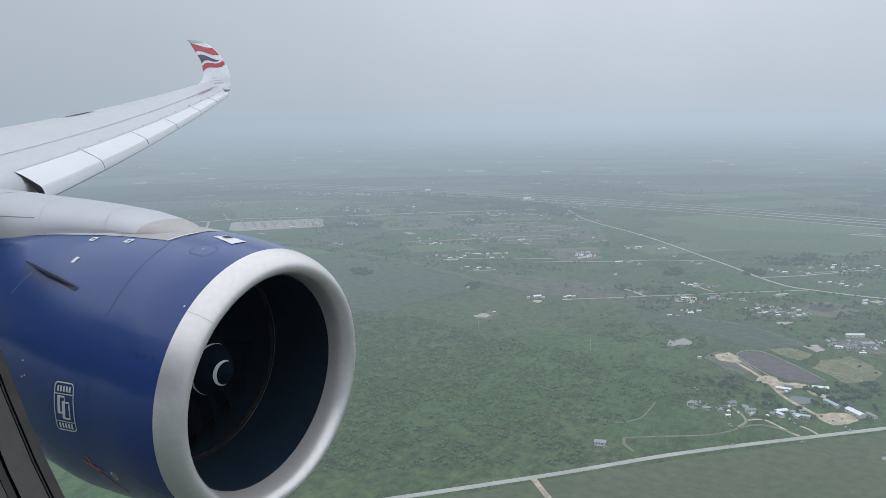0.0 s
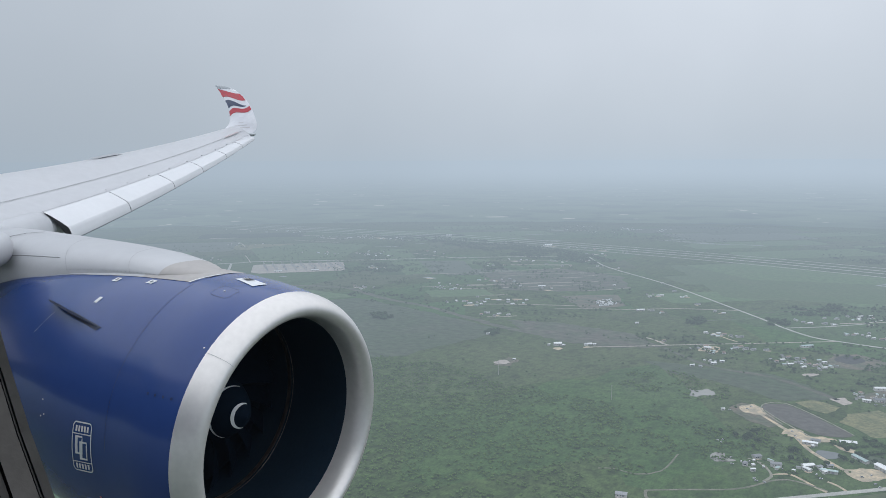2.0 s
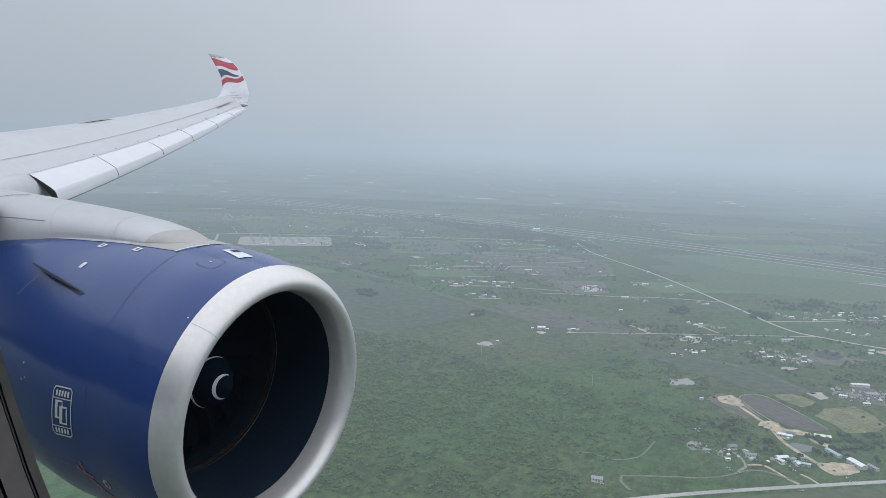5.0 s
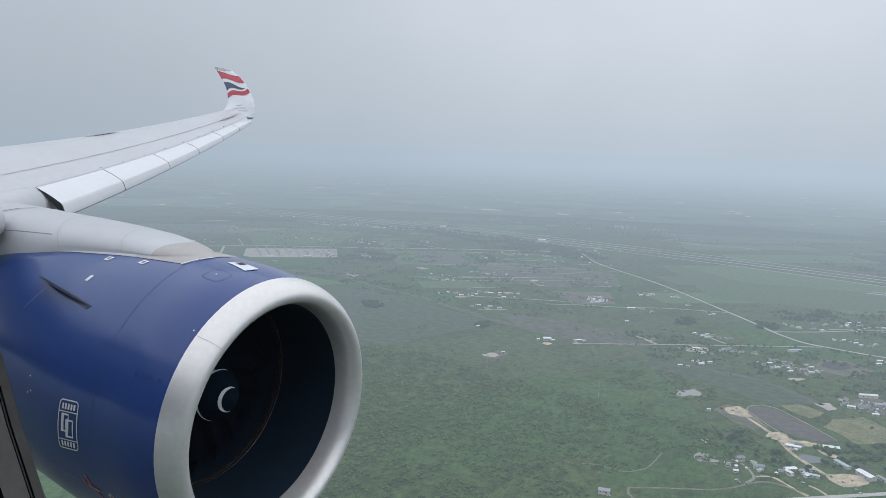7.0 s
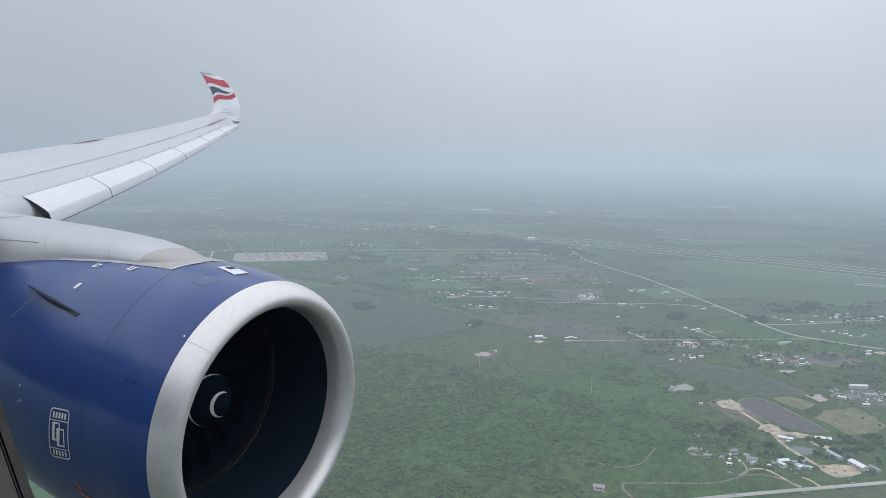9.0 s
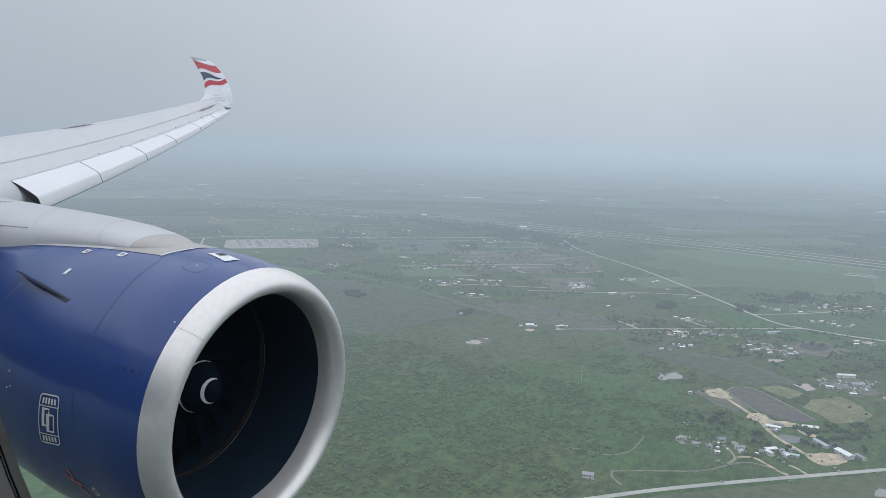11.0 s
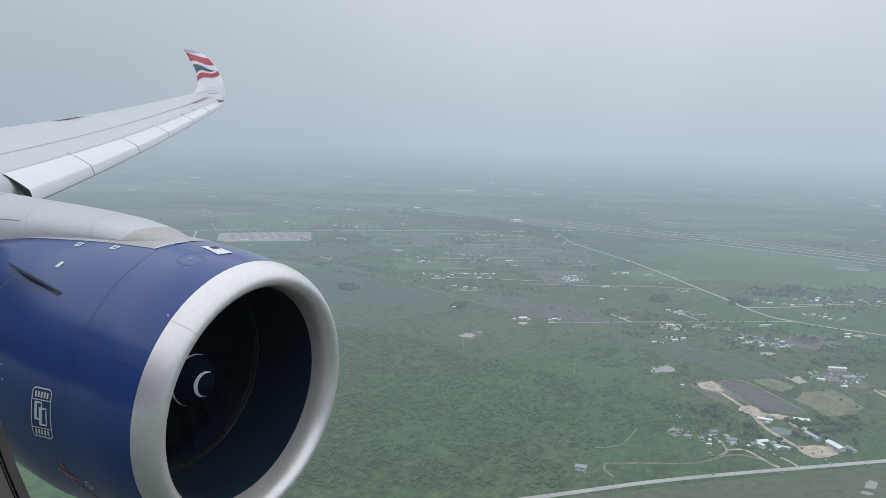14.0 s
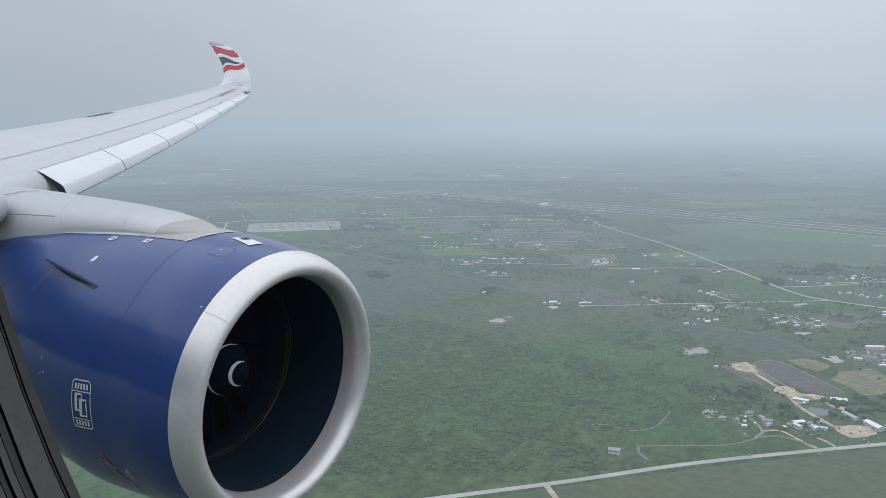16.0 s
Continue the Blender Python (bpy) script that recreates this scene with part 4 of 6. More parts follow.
growth("scattered_trees", "lone bushes over the open pastures", scatter([(-2400, 1100), (-1560, 1800), (-480, 1700), (480, 2700), (700, 1600), (-200, 1000), (-1400, 560)], 4200, 200, 0.14, 16), 1.6, 4.0, M["leaf_mid"])


def tree_parts(parent, height, seed):
    rnd = np.random.RandomState(seed)
    bm = loft([[(r * math.cos(a) + 0.05 * height * f * f, r * math.sin(a), height * 0.55 * f) for a in np.linspace(0, 2 * math.pi, 7, endpoint=False)] for f, r in ((0, 0.045 * height), (0.2, 0.034 * height), (0.6, 0.026 * height), (1.0, 0.012 * height))], caps=True)
    for k in range(5):
        a, z = k * 1.3 + rnd.rand(), height * (0.25 + 0.06 * k)
        tip = Vector((math.cos(a) * height * 0.3, math.sin(a) * height * 0.3, z + height * 0.18))
        root = Vector((0, 0, z))
        w = Vector((0, 0, 0.012 * height))
        s = Vector((-math.sin(a), math.cos(a), 0)) * 0.012 * height
        q = [bm.verts.new(p) for p in (root + w, root + s, root - w, root - s, tip)]
        for i in range(4):
            bm.faces.new((q[i], q[(i + 1) % 4], q[4]))
    part("trunk", bm, M["bark"], parent, sharp=60)
    n = 46
    d = rnd.normal(size=(n, 3))
    d /= np.linalg.norm(d, axis=1)[:, None]
    r = rnd.uniform(0.35, 1.0, n) ** 0.6
    centres = d * r[:, None] * np.array([0.40, 0.40, 0.30]) * height * (1 + 0.25 * np.sin(np.arctan2(d[:, 1], d[:, 0]) * 3 + seed))[:, None] + [0, 0, 0.64 * height]
    v, f = lumps(centres, rnd.uniform(0.07, 0.15, n) * height, 0.8, 0.6)
    ob = new("crown", mesh_arrays("crown", v, f, M["leaf_dark"]))
    ob.parent = parent


growth("scrub", "light green shrubs between the farm trees", scatter([(-343, 1069), (-289, 1155), (-230, 1074), (-149, 1041), (-188, 979), (-247, 1000), (-326, 976)], 2600, 25, 0.05, 41), 1.2, 3.4, M["leaf"], 6)
kinds = []
for (x, y), h, seed in zip(((-288, 1083), (-269, 1084), (-243, 1052)), (6.5, 8.0, 5.0), (1, 2, 3)):
    t = thing("tree", "broad dark green tree beside farm sheds", "tree", pose(x, y, 0), "farm trees")
    tree_parts(t, h, seed)
    kinds.append(t)
SPOTS = scatter([(-330, 1093), (-258, 1158), (-200, 1097), (-127, 1153), (-95, 1153), (-93, 1084), (-131, 1089), (-169, 1044), (-234, 1031)], 260, 30, -0.1, 21)
for i, (x, y) in enumerate(SPOTS[:44]):
    copy_thing(kinds[i % 3], pose(x, y, 0, 0, 0, i * 47))
for i in range(12):
    (x0, y0), (x1, y1) = (-1522, 1063), (-1333, 891)
    f = i / 11
    copy_thing(kinds[i % 3], pose(lerp(x0, x1, f) + 9 * dice.rand() - 15, lerp(y0, y1, f) - 9 * dice.rand() - 6, 0, 0, 0, i * 31))
for i in range(9):
    (x0, y0), (x1, y1) = (-1230, 795), (-1188, 758)
    f = i / 8
    copy_thing(kinds[i % 3], pose(lerp(x0, x1, f) + 12 * dice.rand() - 6, lerp(y0, y1, f) + 12 * dice.rand() - 6, 0, 0, 0, i * 53))

# ---- houses, sheds and yards ----
def gable(parent, long, wide, high, rise, roof_mat, wall_mat, eaves=0.5):
    l, w = long / 2, wide / 2
    bm = bmesh.new()
    v = [bm.verts.new(p) for p in ((-l, -w, 0), (l, -w, 0), (l, w, 0), (-l, w, 0), (-l, -w, high), (l, -w, high), (l, w, high), (-l, w, high), (-l, 0, high + rise), (l, 0, high + rise))]
    for q in ((0, 1, 5, 4), (2, 3, 7, 6), (1, 2, 6, 9, 5), (3, 0, 4, 8, 7)):
        bm.faces.new([v[i] for i in q])
    part("wall", bm, wall_mat, parent, sharp=20)
    drop = rise / w * eaves
    ring = lambda x: [(x, -w - eaves, high - drop), (x, 0, high + rise + 0.02), (x, w + eaves, high - drop), (x, w + eaves, high - drop + 0.25), (x, 0, high + rise + 0.3), (x, -w - eaves, high - drop + 0.25)]
    part("roof", loft([ring(-l - eaves), ring(l + eaves)], caps=True), roof_mat, parent, sharp=20)
    door = box(bmesh.new(), min(3.0, long * 0.2), 0.12, min(high - 0.3, 2.6), pose(long * 0.18, -w - 0.03, min(high - 0.3, 2.6) / 2))
    part("door", door, M["roof_grey"], parent, sharp=0)
    for x in (-0.3, -0.05):
        part("window", box(bmesh.new(), 1.4, 0.1, 1.1, pose(long * x, -w - 0.03, high * 0.58)), M["glass"], parent, sharp=0)


ROOFS = {"white": M["roof_white"], "grey": M["roof_grey"], "green": M["roof_green"], "rust": M["roof_rust"]}
WORDS = {"white": "white metal", "grey": "grey shingle", "green": "pale green metal", "rust": "rusty brown"}


def building(name, x, y, long, wide, high, roof, turn, words, group=""):
    ob = thing(name, f"{words} with a {WORDS[roof]} roof", name.replace("_", " "), pose(x, y, 0, 0, 0, turn), group)
    gable(ob, long, wide, high, wide * 0.16, ROOFS[roof], M["wall"])
    return ob


for x, y, l, w, h, roof, turn in ((-211, 1117, 22, 8, 4, "white", 8), (-207, 1132, 14, 7, 3.5, "grey", 8), (-170, 1147, 24, 11, 4, "white", 20), (-147, 1093, 30, 7, 3.5, "green", -42), (-117, 1072, 30, 11, 4.5, "white", -42), (-99, 1075, 18, 6, 3, "grey", -42), (-168, 1454, 34, 10, 5, "white", 30),
                                   (-145, 1413, 22, 12, 4, "grey", 30), (-164, 1384, 20, 12, 4, "grey", 30), (-144, 1353, 12, 6, 3.5, "white", 30), (-180, 1371, 14, 7, 3.5, "white", 10), (-170, 1027, 20, 6, 3.5, "green", 8), (-229, 1012, 15, 9, 4, "grey", 20), (-194, 1018, 12, 6, 3.5, "white", -30)):
    building("barn", x, y, l * 0.85, w * 0.85, h, roof, turn, "long low farm shed", "farm sheds")
for x, y, l, w, h, roof, turn in ((-1157, 2081, 27, 8, 4, "white", 48), (-759, 1434, 20, 14, 5, "white", 40), (-766, 1888, 26, 9, 4, "white", 48), (-805, 2124, 24, 8, 4, "white", 48), (-338, 1710, 34, 9, 4, "green", 48), (-1685, 3084, 40, 26, 9, "white", 40), (-2325, 3220, 34, 20, 7, "white", 40), (-1856, 1654, 22, 8, 4, "white", 48),
                                   (-100, 1652, 26, 13, 5, "white", 35), (148, 1391, 26, 9, 4, "white", 55), (361, 1578, 26, 14, 5, "white", 50), (378, 1549, 26, 10, 5, "white", 50), (10, 1435, 20, 13, 4, "white", 40), (-174, 1047, 10, 6, 3, "grey", 40)):
    building("barn", x, y, l * 0.8, w * 0.8, h, roof, turn, "broad metal-clad shed", "large sheds")
for x, y, l, w, h, roof, turn in ((-196, 1031, 18, 8, 3.5, "white", 48), (-53, 1142, 22, 7, 3.5, "green", 48), (-36, 1159, 14, 7, 3.5, "white", 48), (312, 1637, 16, 10, 4, "white", 20), (364, 1714, 16, 9, 4, "white", 70), (132, 1601, 12, 7, 3.5, "white", 60), (147, 1618, 16, 8, 3.5, "white", 120), (323, 1418, 14, 6, 3.5, "green", 50),
                                   (338, 1429, 18, 6, 3.5, "green", 50), (331, 1336, 16, 6, 3.5, "white", 140), (307, 1337, 18, 6, 3, "white", 30), (274, 1297, 24, 4, 3, "white", 60), (322, 1305, 20, 5, 3, "white", 110)):
    building("barn", x, y, l * 0.85, w * 0.85, h, roof, turn, "low shed beside the storage yards", "yard sheds")
for x, y, l, w, roof, turn in ((-256, 1027, 12, 9, "grey", 50), (-261, 992, 7, 5, "grey", 35), (-349, 817, 15, 10, "grey", 20), (-248, 979, 7, 4, "white", 40), (-184, 1035, 8, 6, "grey", 50), (-175, 1022, 8, 5, "white", 70), (-498, 1582, 16, 9, "white", 30), (-450, 1467, 12, 8, "white", 40), (-441, 1490, 10, 6, "white", 40), (-477, 1429, 10, 5, "white", 48), (-462, 1431, 7, 5, "grey", 10),
                               (-351, 1199, 6, 4, "white", 40), (-1024, 750, 16, 11, "grey", 40), (-1021, 766, 9, 6, "white", 40), (-1410, 848, 12, 8, "white", 20)):
    building("house", x, y, l * 0.85, w * 0.85, 3.2, roof, turn, "single-storey farmhouse", "farmhouses")
for x, y, l, w, roof, turn in ((-352, 1566, 14, 8, "white", 48), (-348, 1597, 14, 8, "rust", 48), (-332, 1593, 12, 8, "grey", 48), (-320, 1565, 14, 8, "grey", 138), (-307, 1534, 12, 7, "white", 48), (-304, 1562, 10, 7, "rust", 48), (-292, 1556, 14, 7, "rust", 48), (-279, 1532, 9, 6, "grey", 138), (-384, 1964, 16, 8, "white", 40), (-399, 1967, 10, 7, "grey", 40), (-397, 1632, 14, 8, "grey", 48),
                               (-433, 1621, 13, 8, "grey", 48), (-186, 1715, 14, 8, "white", 40), (-282, 2131, 12, 7, "white", 40), (-300, 2082, 14, 6, "white", 50), (-280, 1883, 12, 7, "rust", 48), (-239, 1868, 10, 7, "white", 48)):
    building("house", x, y, l * 0.72, w * 0.72, 3.0, roof, turn, "low roadside homestead house", "roadside houses")
for x, y, l, w, roof, turn in ((-255, 1917, 10, 6, "grey", 48), (-368, 2043, 10, 7, "grey", 48), (-522, 1729, 14, 8, "white", 48), (-494, 1723, 12, 7, "grey", 48), (-479, 1721, 12, 7, "grey", 138), (-593, 1594, 12, 8, "rust", 48), (-742, 2153, 12, 8, "white", 48), (-824, 2096, 14, 8, "white", 48), (-801, 2225, 16, 7, "grey", 48), (-584, 1972, 13, 8, "white", 48), (-608, 1980, 12, 7, "grey", 48),
                               (-676, 2053, 22, 8, "grey", 48), (-712, 1735, 12, 7, "white", 48), (-773, 1422, 8, 6, "white", 48), (-747, 1437, 9, 6, "white", 48), (-711, 1466, 10, 7, "white", 48)):
    building("house", x, y, l * 0.66, w * 0.66, 3.0, roof, turn, "pale lane-side homestead house", "lane-side houses")
for x, y, l, w, roof, turn in ((-707, 1476, 12, 8, "white", 48), (-697, 1478, 8, 5, "white", 48), (-769, 1277, 7, 5, "white", 48), (-932, 1438, 12, 6, "white", 48), (-1078, 1780, 14, 9, "white", 48), (-1146, 1733, 10, 8, "white", 48), (-1174, 1721, 16, 8, "white", 48), (-1205, 1739, 14, 7, "grey", 48), (-1009, 1648, 14, 6, "white", 48), (-1064, 1640, 12, 6, "white", 48), (-1345, 2096, 16, 8, "rust", 48),
                               (-1314, 2154, 12, 7, "grey", 48), (-1218, 2057, 12, 6, "white", 48), (-1350, 1902, 14, 8, "white", 48), (-988, 2226, 10, 6, "white", 48), (-882, 2346, 8, 6, "white", 48)):
    building("house", x, y, l * 0.75, w * 0.75, 3.0, roof, turn, "hazy homestead house", "hazy homesteads")

GROUPS = ((-1184, 1734, 60, 40, 9), (-1137, 1831, 90, 30, 12), (-1034, 1627, 40, 20, 4), (-1331, 2108, 70, 30, 8), (-1407, 1952, 60, 30, 5), (-1107, 2069, 60, 20, 5), (-1533, 2565, 60, 40, 7), (-1412, 2630, 60, 40, 8), (-1354, 2727, 50, 40, 6), (-1385, 2915, 60, 40, 7), (-1350, 2537, 60, 20, 6), (-1196, 2614, 60, 40, 6), (-1569, 2424, 60, 50, 5), (-2156, 2468, 70, 50, 7), (-1860, 2121, 50, 30, 7), (-1951, 2603, 80, 40, 5), (-2577, 2971, 140, 60, 12), (-2085, 3142, 100, 60, 6), (-1594, 1761, 40, 20, 3))
HAMLETS = ((-2520, 1942, 60, 40, 6), (-3438, 2840, 160, 60, 10), (-2874, 2389, 100, 70, 8), (-2333, 2344, 90, 50, 11), (-2143, 2436, 100, 50, 11), (-1839, 2104, 50, 25, 5), (-2786, 2854, 120, 60, 12), (-2526, 2948, 170, 50, 16), (-3220, 2954, 110, 40, 7), (-1686, 3106, 80, 40, 5), (-1443, 3103, 150, 40, 8), (-1934, 3194, 140, 40, 5), (-1915, 4113, 200, 90, 9), (-1647, 4117, 160, 80, 10), (-1607, 1759, 30, 12, 3), (-1364, 1906, 70, 30, 5))
OUTLYING = ((-1866, 3848, 160, 60, 8), (-1653, 4106, 120, 60, 8), (-378, 1968, 60, 20, 5), (-288, 2084, 70, 30, 6), (-258, 1886, 50, 24, 6), (-316, 1568, 50, 34, 12), (-480, 1578, 34, 22, 5), (-502, 1724, 50, 18, 6), (-789, 2125, 70, 20, 6), (-757, 1904, 60, 12, 4), (-425, 1622, 60, 20, 4), (-293, 2075, 70, 30, 7), (-196, 2163, 60, 30, 6), (-69, 2205, 60, 30, 6), (131, 1759, 40, 10, 4), (-186, 1742, 40, 10, 3), (372, 1559, 50, 20, 6), (-163, 1406, 40, 20, 5), (-86, 1627, 24, 10, 3))
built = []
for cx, cy, rx, ry, n in GROUPS + HAMLETS + OUTLYING:
    for k in range(n):
        x, y = cx + rx * dice.uniform(-1, 1), cy + ry * dice.uniform(-1, 1)
        if any((x - a) ** 2 + (y - b) ** 2 < 17 ** 2 for a, b in built) or not clear_of_roads(np.array([[x, y]]))[0]:
            continue
        built.append((x, y))
        roof = dice.choice(["white", "grey", "green", "rust"], p=[0.34, 0.38, 0.10, 0.18])
        building("house", x, y, dice.uniform(5, 13), dice.uniform(4, 7), 2.8, roof, dice.choice([48, 138]) + dice.uniform(-8, 8), "small homestead house", "homestead houses")

# Sheds and outbuildings: four kinds, set out again and again about the homesteads.
sheds = []
for k, (l, w, h, mat) in enumerate(((4, 3, 2.4, "roof_white"), (6, 3, 2.2, "roof_grey"), (3, 2.5, 2.2, "roof_white"), (8, 3.2, 2.6, "roof_green"))):
    ob = thing("shed", ("small white garden shed", "low grey lean-to shed", "tiny white storage hut", "long pale green shed")[k] + " on bare ground", "shed", pose(-470 + 9 * k, 1478 + 4 * k, 0, 0, 0, 40 * k), "outbuildings")
    part("wall", box(bmesh.new(), l, w, h, pose(0, 0, h / 2)), M["wall"], ob, sharp=0)
    part("roof", loft([[(x, -w / 2 - 0.2, h - 0.05), (x, w / 2 + 0.2, h + 0.45), (x, w / 2 + 0.2, h + 0.6), (x, -w / 2 - 0.2, h + 0.1)] for x in (-l / 2 - 0.2, l / 2 + 0.2)], caps=True), M[mat], ob, sharp=20)
    sheds.append(ob)
spots = [(x + 16 * dice.uniform(-1, 1), y + 14 * dice.uniform(-1, 1)) for x, y in built for _ in range(2)]
spots += [(x + 16 * dice.uniform(-1, 1), y + 12 * dice.uniform(-1, 1)) for x, y in ((-254, 1023), (-258, 992), (-228, 1008), (-193, 1016), (-176, 1025), (-211, 1117), (-489, 1570), (-447, 1480), (-326, 1566), (-299, 1556), (-161, 1409), (-145, 1377)) for _ in range(2)]
for i, (x, y) in enumerate(spots[::-1][:330]):
    if clear_of_roads(np.array([[x, y]]))[0] and (i < 24 or i % 2):
        copy_thing(sheds[i % 4], pose(x, y, 0, 0, 0, dice.uniform(0, 180)))

# Trailers, cars and clutter.
def trailer():
    ob = thing("trailer", "white boxy travel trailer parked on grass", "trailer", pose(-800, 1790, 0, 0, 0, 48), "parked trailers")
    part("body", box(bmesh.new(), 9.0, 2.6, 2.6, pose(0, 0, 2.0), 0.35), M["roof_white"], ob)
    for x in (-2.2, 0.2, 2.4):
        part("window", box(bmesh.new(), 1.2, 0.06, 0.7, pose(x, -1.32, 2.3)), M["glass"], ob, sharp=0)
    for x, y in ((-0.6, -1.1), (0.6, -1.1), (-0.6, 1.1), (0.6, 1.1)):
        bm = bmesh.new()
        bmesh.ops.create_cone(bm, cap_ends=True, segments=12, radius1=0.4, radius2=0.4, depth=0.25, matrix=pose(x, y, 0.4, 90))
        part("wheel", bm, M["tyre"], ob)
    return ob


rv = trailer()
(rx0, ry0), (rx1, ry1), (rx2, ry2) = (-934, 1968), (-875, 1887), (-845, 1933)
rv.matrix_world = pose(rx1, ry1, 0.2, 0, 0, 48)
for k in range(40):
    u, v = dice.rand(), dice.rand()
    copy_thing(rv, pose(lerp(rx1, rx2, u) + (rx0 - rx1) * v * 0.8, lerp(ry1, ry2, u) + (ry0 - ry1) * v * 0.8, 0.2, 0, 0, dice.choice([30, 60, 120, 150])))


def car():
    ob = thing("car", "parked car of plain paint beside farm sheds", "car", pose(-120, 1020, 0.32, 0, 0, 60), "parked cars")
    prof = ((-2.2, 0.35), (-2.25, 0.8), (-1.9, 0.98), (1.0, 0.98), (2.1, 0.82), (2.25, 0.55), (2.2, 0.35))
    part("body", loft([[(x, y, z) for x, z in prof] for y in (-0.9, 0.9)], caps=True), M["car"], ob, sharp=30)
    cab = ((-1.9, 0.98), (-1.5, 1.5), (0.1, 1.52), (1.0, 0.98))
    part("cabin", loft([[(x, y * (0.86 if z > 1.2 else 1), z) for x, z in cab] for y in (-0.82, 0.82)], caps=True), M["glass"], ob, sharp=30)
    part("roof_panel", box(bmesh.new(), 1.6, 1.36, 0.06, pose(-0.7, 0, 1.54), 0.02), M["car"], ob)
    for x, y in ((-1.4, -0.85), (1.4, -0.85), (-1.4, 0.85), (1.4, 0.85)):
        bm = bmesh.new()
        bmesh.ops.create_cone(bm, cap_ends=True, segments=14, radius1=0.34, radius2=0.34, depth=0.22, matrix=pose(x, y, 0.34, 90))
        part("wheel", bm, M["tyre"], ob)
    return ob


first_car = car()
for x, y, a in ((-136, 1034, 20), (-128, 1046, 80), (-234, 1139, 40), (-226, 1125, 130), (-242, 1156, 10), (-207, 1107, 90), (-259, 1007, 30), (-268, 1001, 100), (-240, 955, 60), (-236, 949, 20), (-227, 950, 140), (-221, 1004, 30), (-166, 1360, 60), (-155, 1362, 120), (-138, 1383, 80), (-320, 1240, 10), (-322, 1225, 40), (-182, 1011, 90), (-175, 1000, 20), (-343, 1205, 140),
                (-316, 1061, 40), (-310, 1057, 120), (-311, 1068, 20), (-340, 810, 70), (-498, 1563, 40), (-480, 1542, 30), (-283, 1008, 80), (-275, 986, 30)):
    copy_thing(first_car, pose(x, y, 0.36, 0, 0, a))
for x, y in ((-155, 944), (-76, 1034), (18, 1144), (201, 1331), (-219, 895), (-114, 1011)):
    copy_thing(first_car, pose(x, y, 0.55, 0, 0, 49))

# Stacked goods along the yards.
(gx0, gy0), (gx1, gy1), (gx2, gy2) = (359, 1284), (418, 1341), (357, 1411)
(hx0, hy0), (hx1, hy1), (hx2, hy2) = (-179, 1365), (-128, 1405), (-174, 1414)
for k in range(60):
    u, v = dice.rand(), dice.rand() ** 1.5
    x, y = (lerp(gx0, gx1, u) + (gx2 - gx0) * v, lerp(gy0, gy1, u) + (gy2 - gy0) * v) if k % 2 else (lerp(hx0, hx1, u) + (hx2 - hx0) * v, lerp(hy0, hy1, u) + (hy2 - hy0) * v)
    ob = thing("crate_stack", "stack of pale goods in the work yard", "crate", pose(x, y, 0.3, 0, 0, dice.uniform(0, 180)), "stacked goods")
    l = dice.uniform(2, 6)
    part("lower_crate", box(bmesh.new(), l, 2.2, 1.4, pose(0, 0, 0.7), 0.08), M[("wall", "roof_rust", "roof_white")[k % 3]], ob)
    part("upper_crate", box(bmesh.new(), l * 0.6, 2.0, 1.0, pose(l * 0.12, 0, 1.9), 0.08), M[("roof_grey", "wall", "roof_green")[k % 3]], ob)

# Substation: steel gantries and transformers on the gravel.
PA, PB, PD = Vector((-2280, 1926, 0)), Vector((-2063, 2176, 0)), Vector((-2087, 1785, 0))
heading = math.degrees(math.atan2(PD.y - PA.y, PD.x - PA.x))


def on_pad(u, v):
    return PA + (PB - PA) * u + (PD - PA) * v


def gantry():
    ob = thing("steel_gantry", "tall grey steel busbar gantry on gravel", "gantry", Matrix.Translation(on_pad(0.1, 0.15) + Vector((0, 0, 0.5))) @ pose(0, 0, 0, 0, 0, heading), "substation gantries")
    for x in (-9, 9):
        part("post", loft([[(x + r * a, r * b, z) for a, b in ((-1, -1), (1, -1), (1, 1), (-1, 1))] for z, r in ((0, 0.9), (8, 0.5), (17, 0.18))], caps=True), M["steel"], ob, sharp=20)
    part("beam", box(bmesh.new(), 18, 0.8, 0.9, pose(0, 0, 13)), M["steel"], ob, sharp=20)
    for x in (-5, 0, 5):
        part("insulator", loft([[(x + 0.25 * math.cos(t), 0.25 * math.sin(t), z) for t in np.linspace(0, 6.28, 6, endpoint=False)] for z in (12.6, 9.5)], caps=True), M["roof_rust"], ob)
    return ob


g0 = gantry()
for i in range(9):
    for j in range(5):
        if i or j:
            p = on_pad(0.1 + 0.1 * i, 0.15 + 0.17 * j)
            copy_thing(g0, Matrix.Translation(p + Vector((0, 0, 0.5))) @ pose(0, 0, 0, 0, 0, heading))
tr = thing("transformer", "grey oil-filled transformer on gravel", "transformer", Matrix.Translation(on_pad(0.3, 0.42) + Vector((0, 0, 0.5))) @ pose(0, 0, 0, 0, 0, heading), "substation transformers")
part("tank", box(bmesh.new(), 8, 4, 4.5, pose(0, 0, 2.25), 0.2), M["roof_grey"], tr)
for y in (-2.7, 2.7):
    part("radiator", box(bmesh.new(), 6, 1.0, 3.4, pose(0, y, 2.2), 0.1), M["steel"], tr)
for x in (-2.4, 0, 2.4):
    part("bushing", loft([[(x + r * math.cos(t), r * math.sin(t), z) for t in np.linspace(0, 6.28, 8, endpoint=False)] for z, r in ((4.5, 0.3), (6.5, 0.18), (7.2, 0.1))], caps=True), M["roof_rust"], tr)
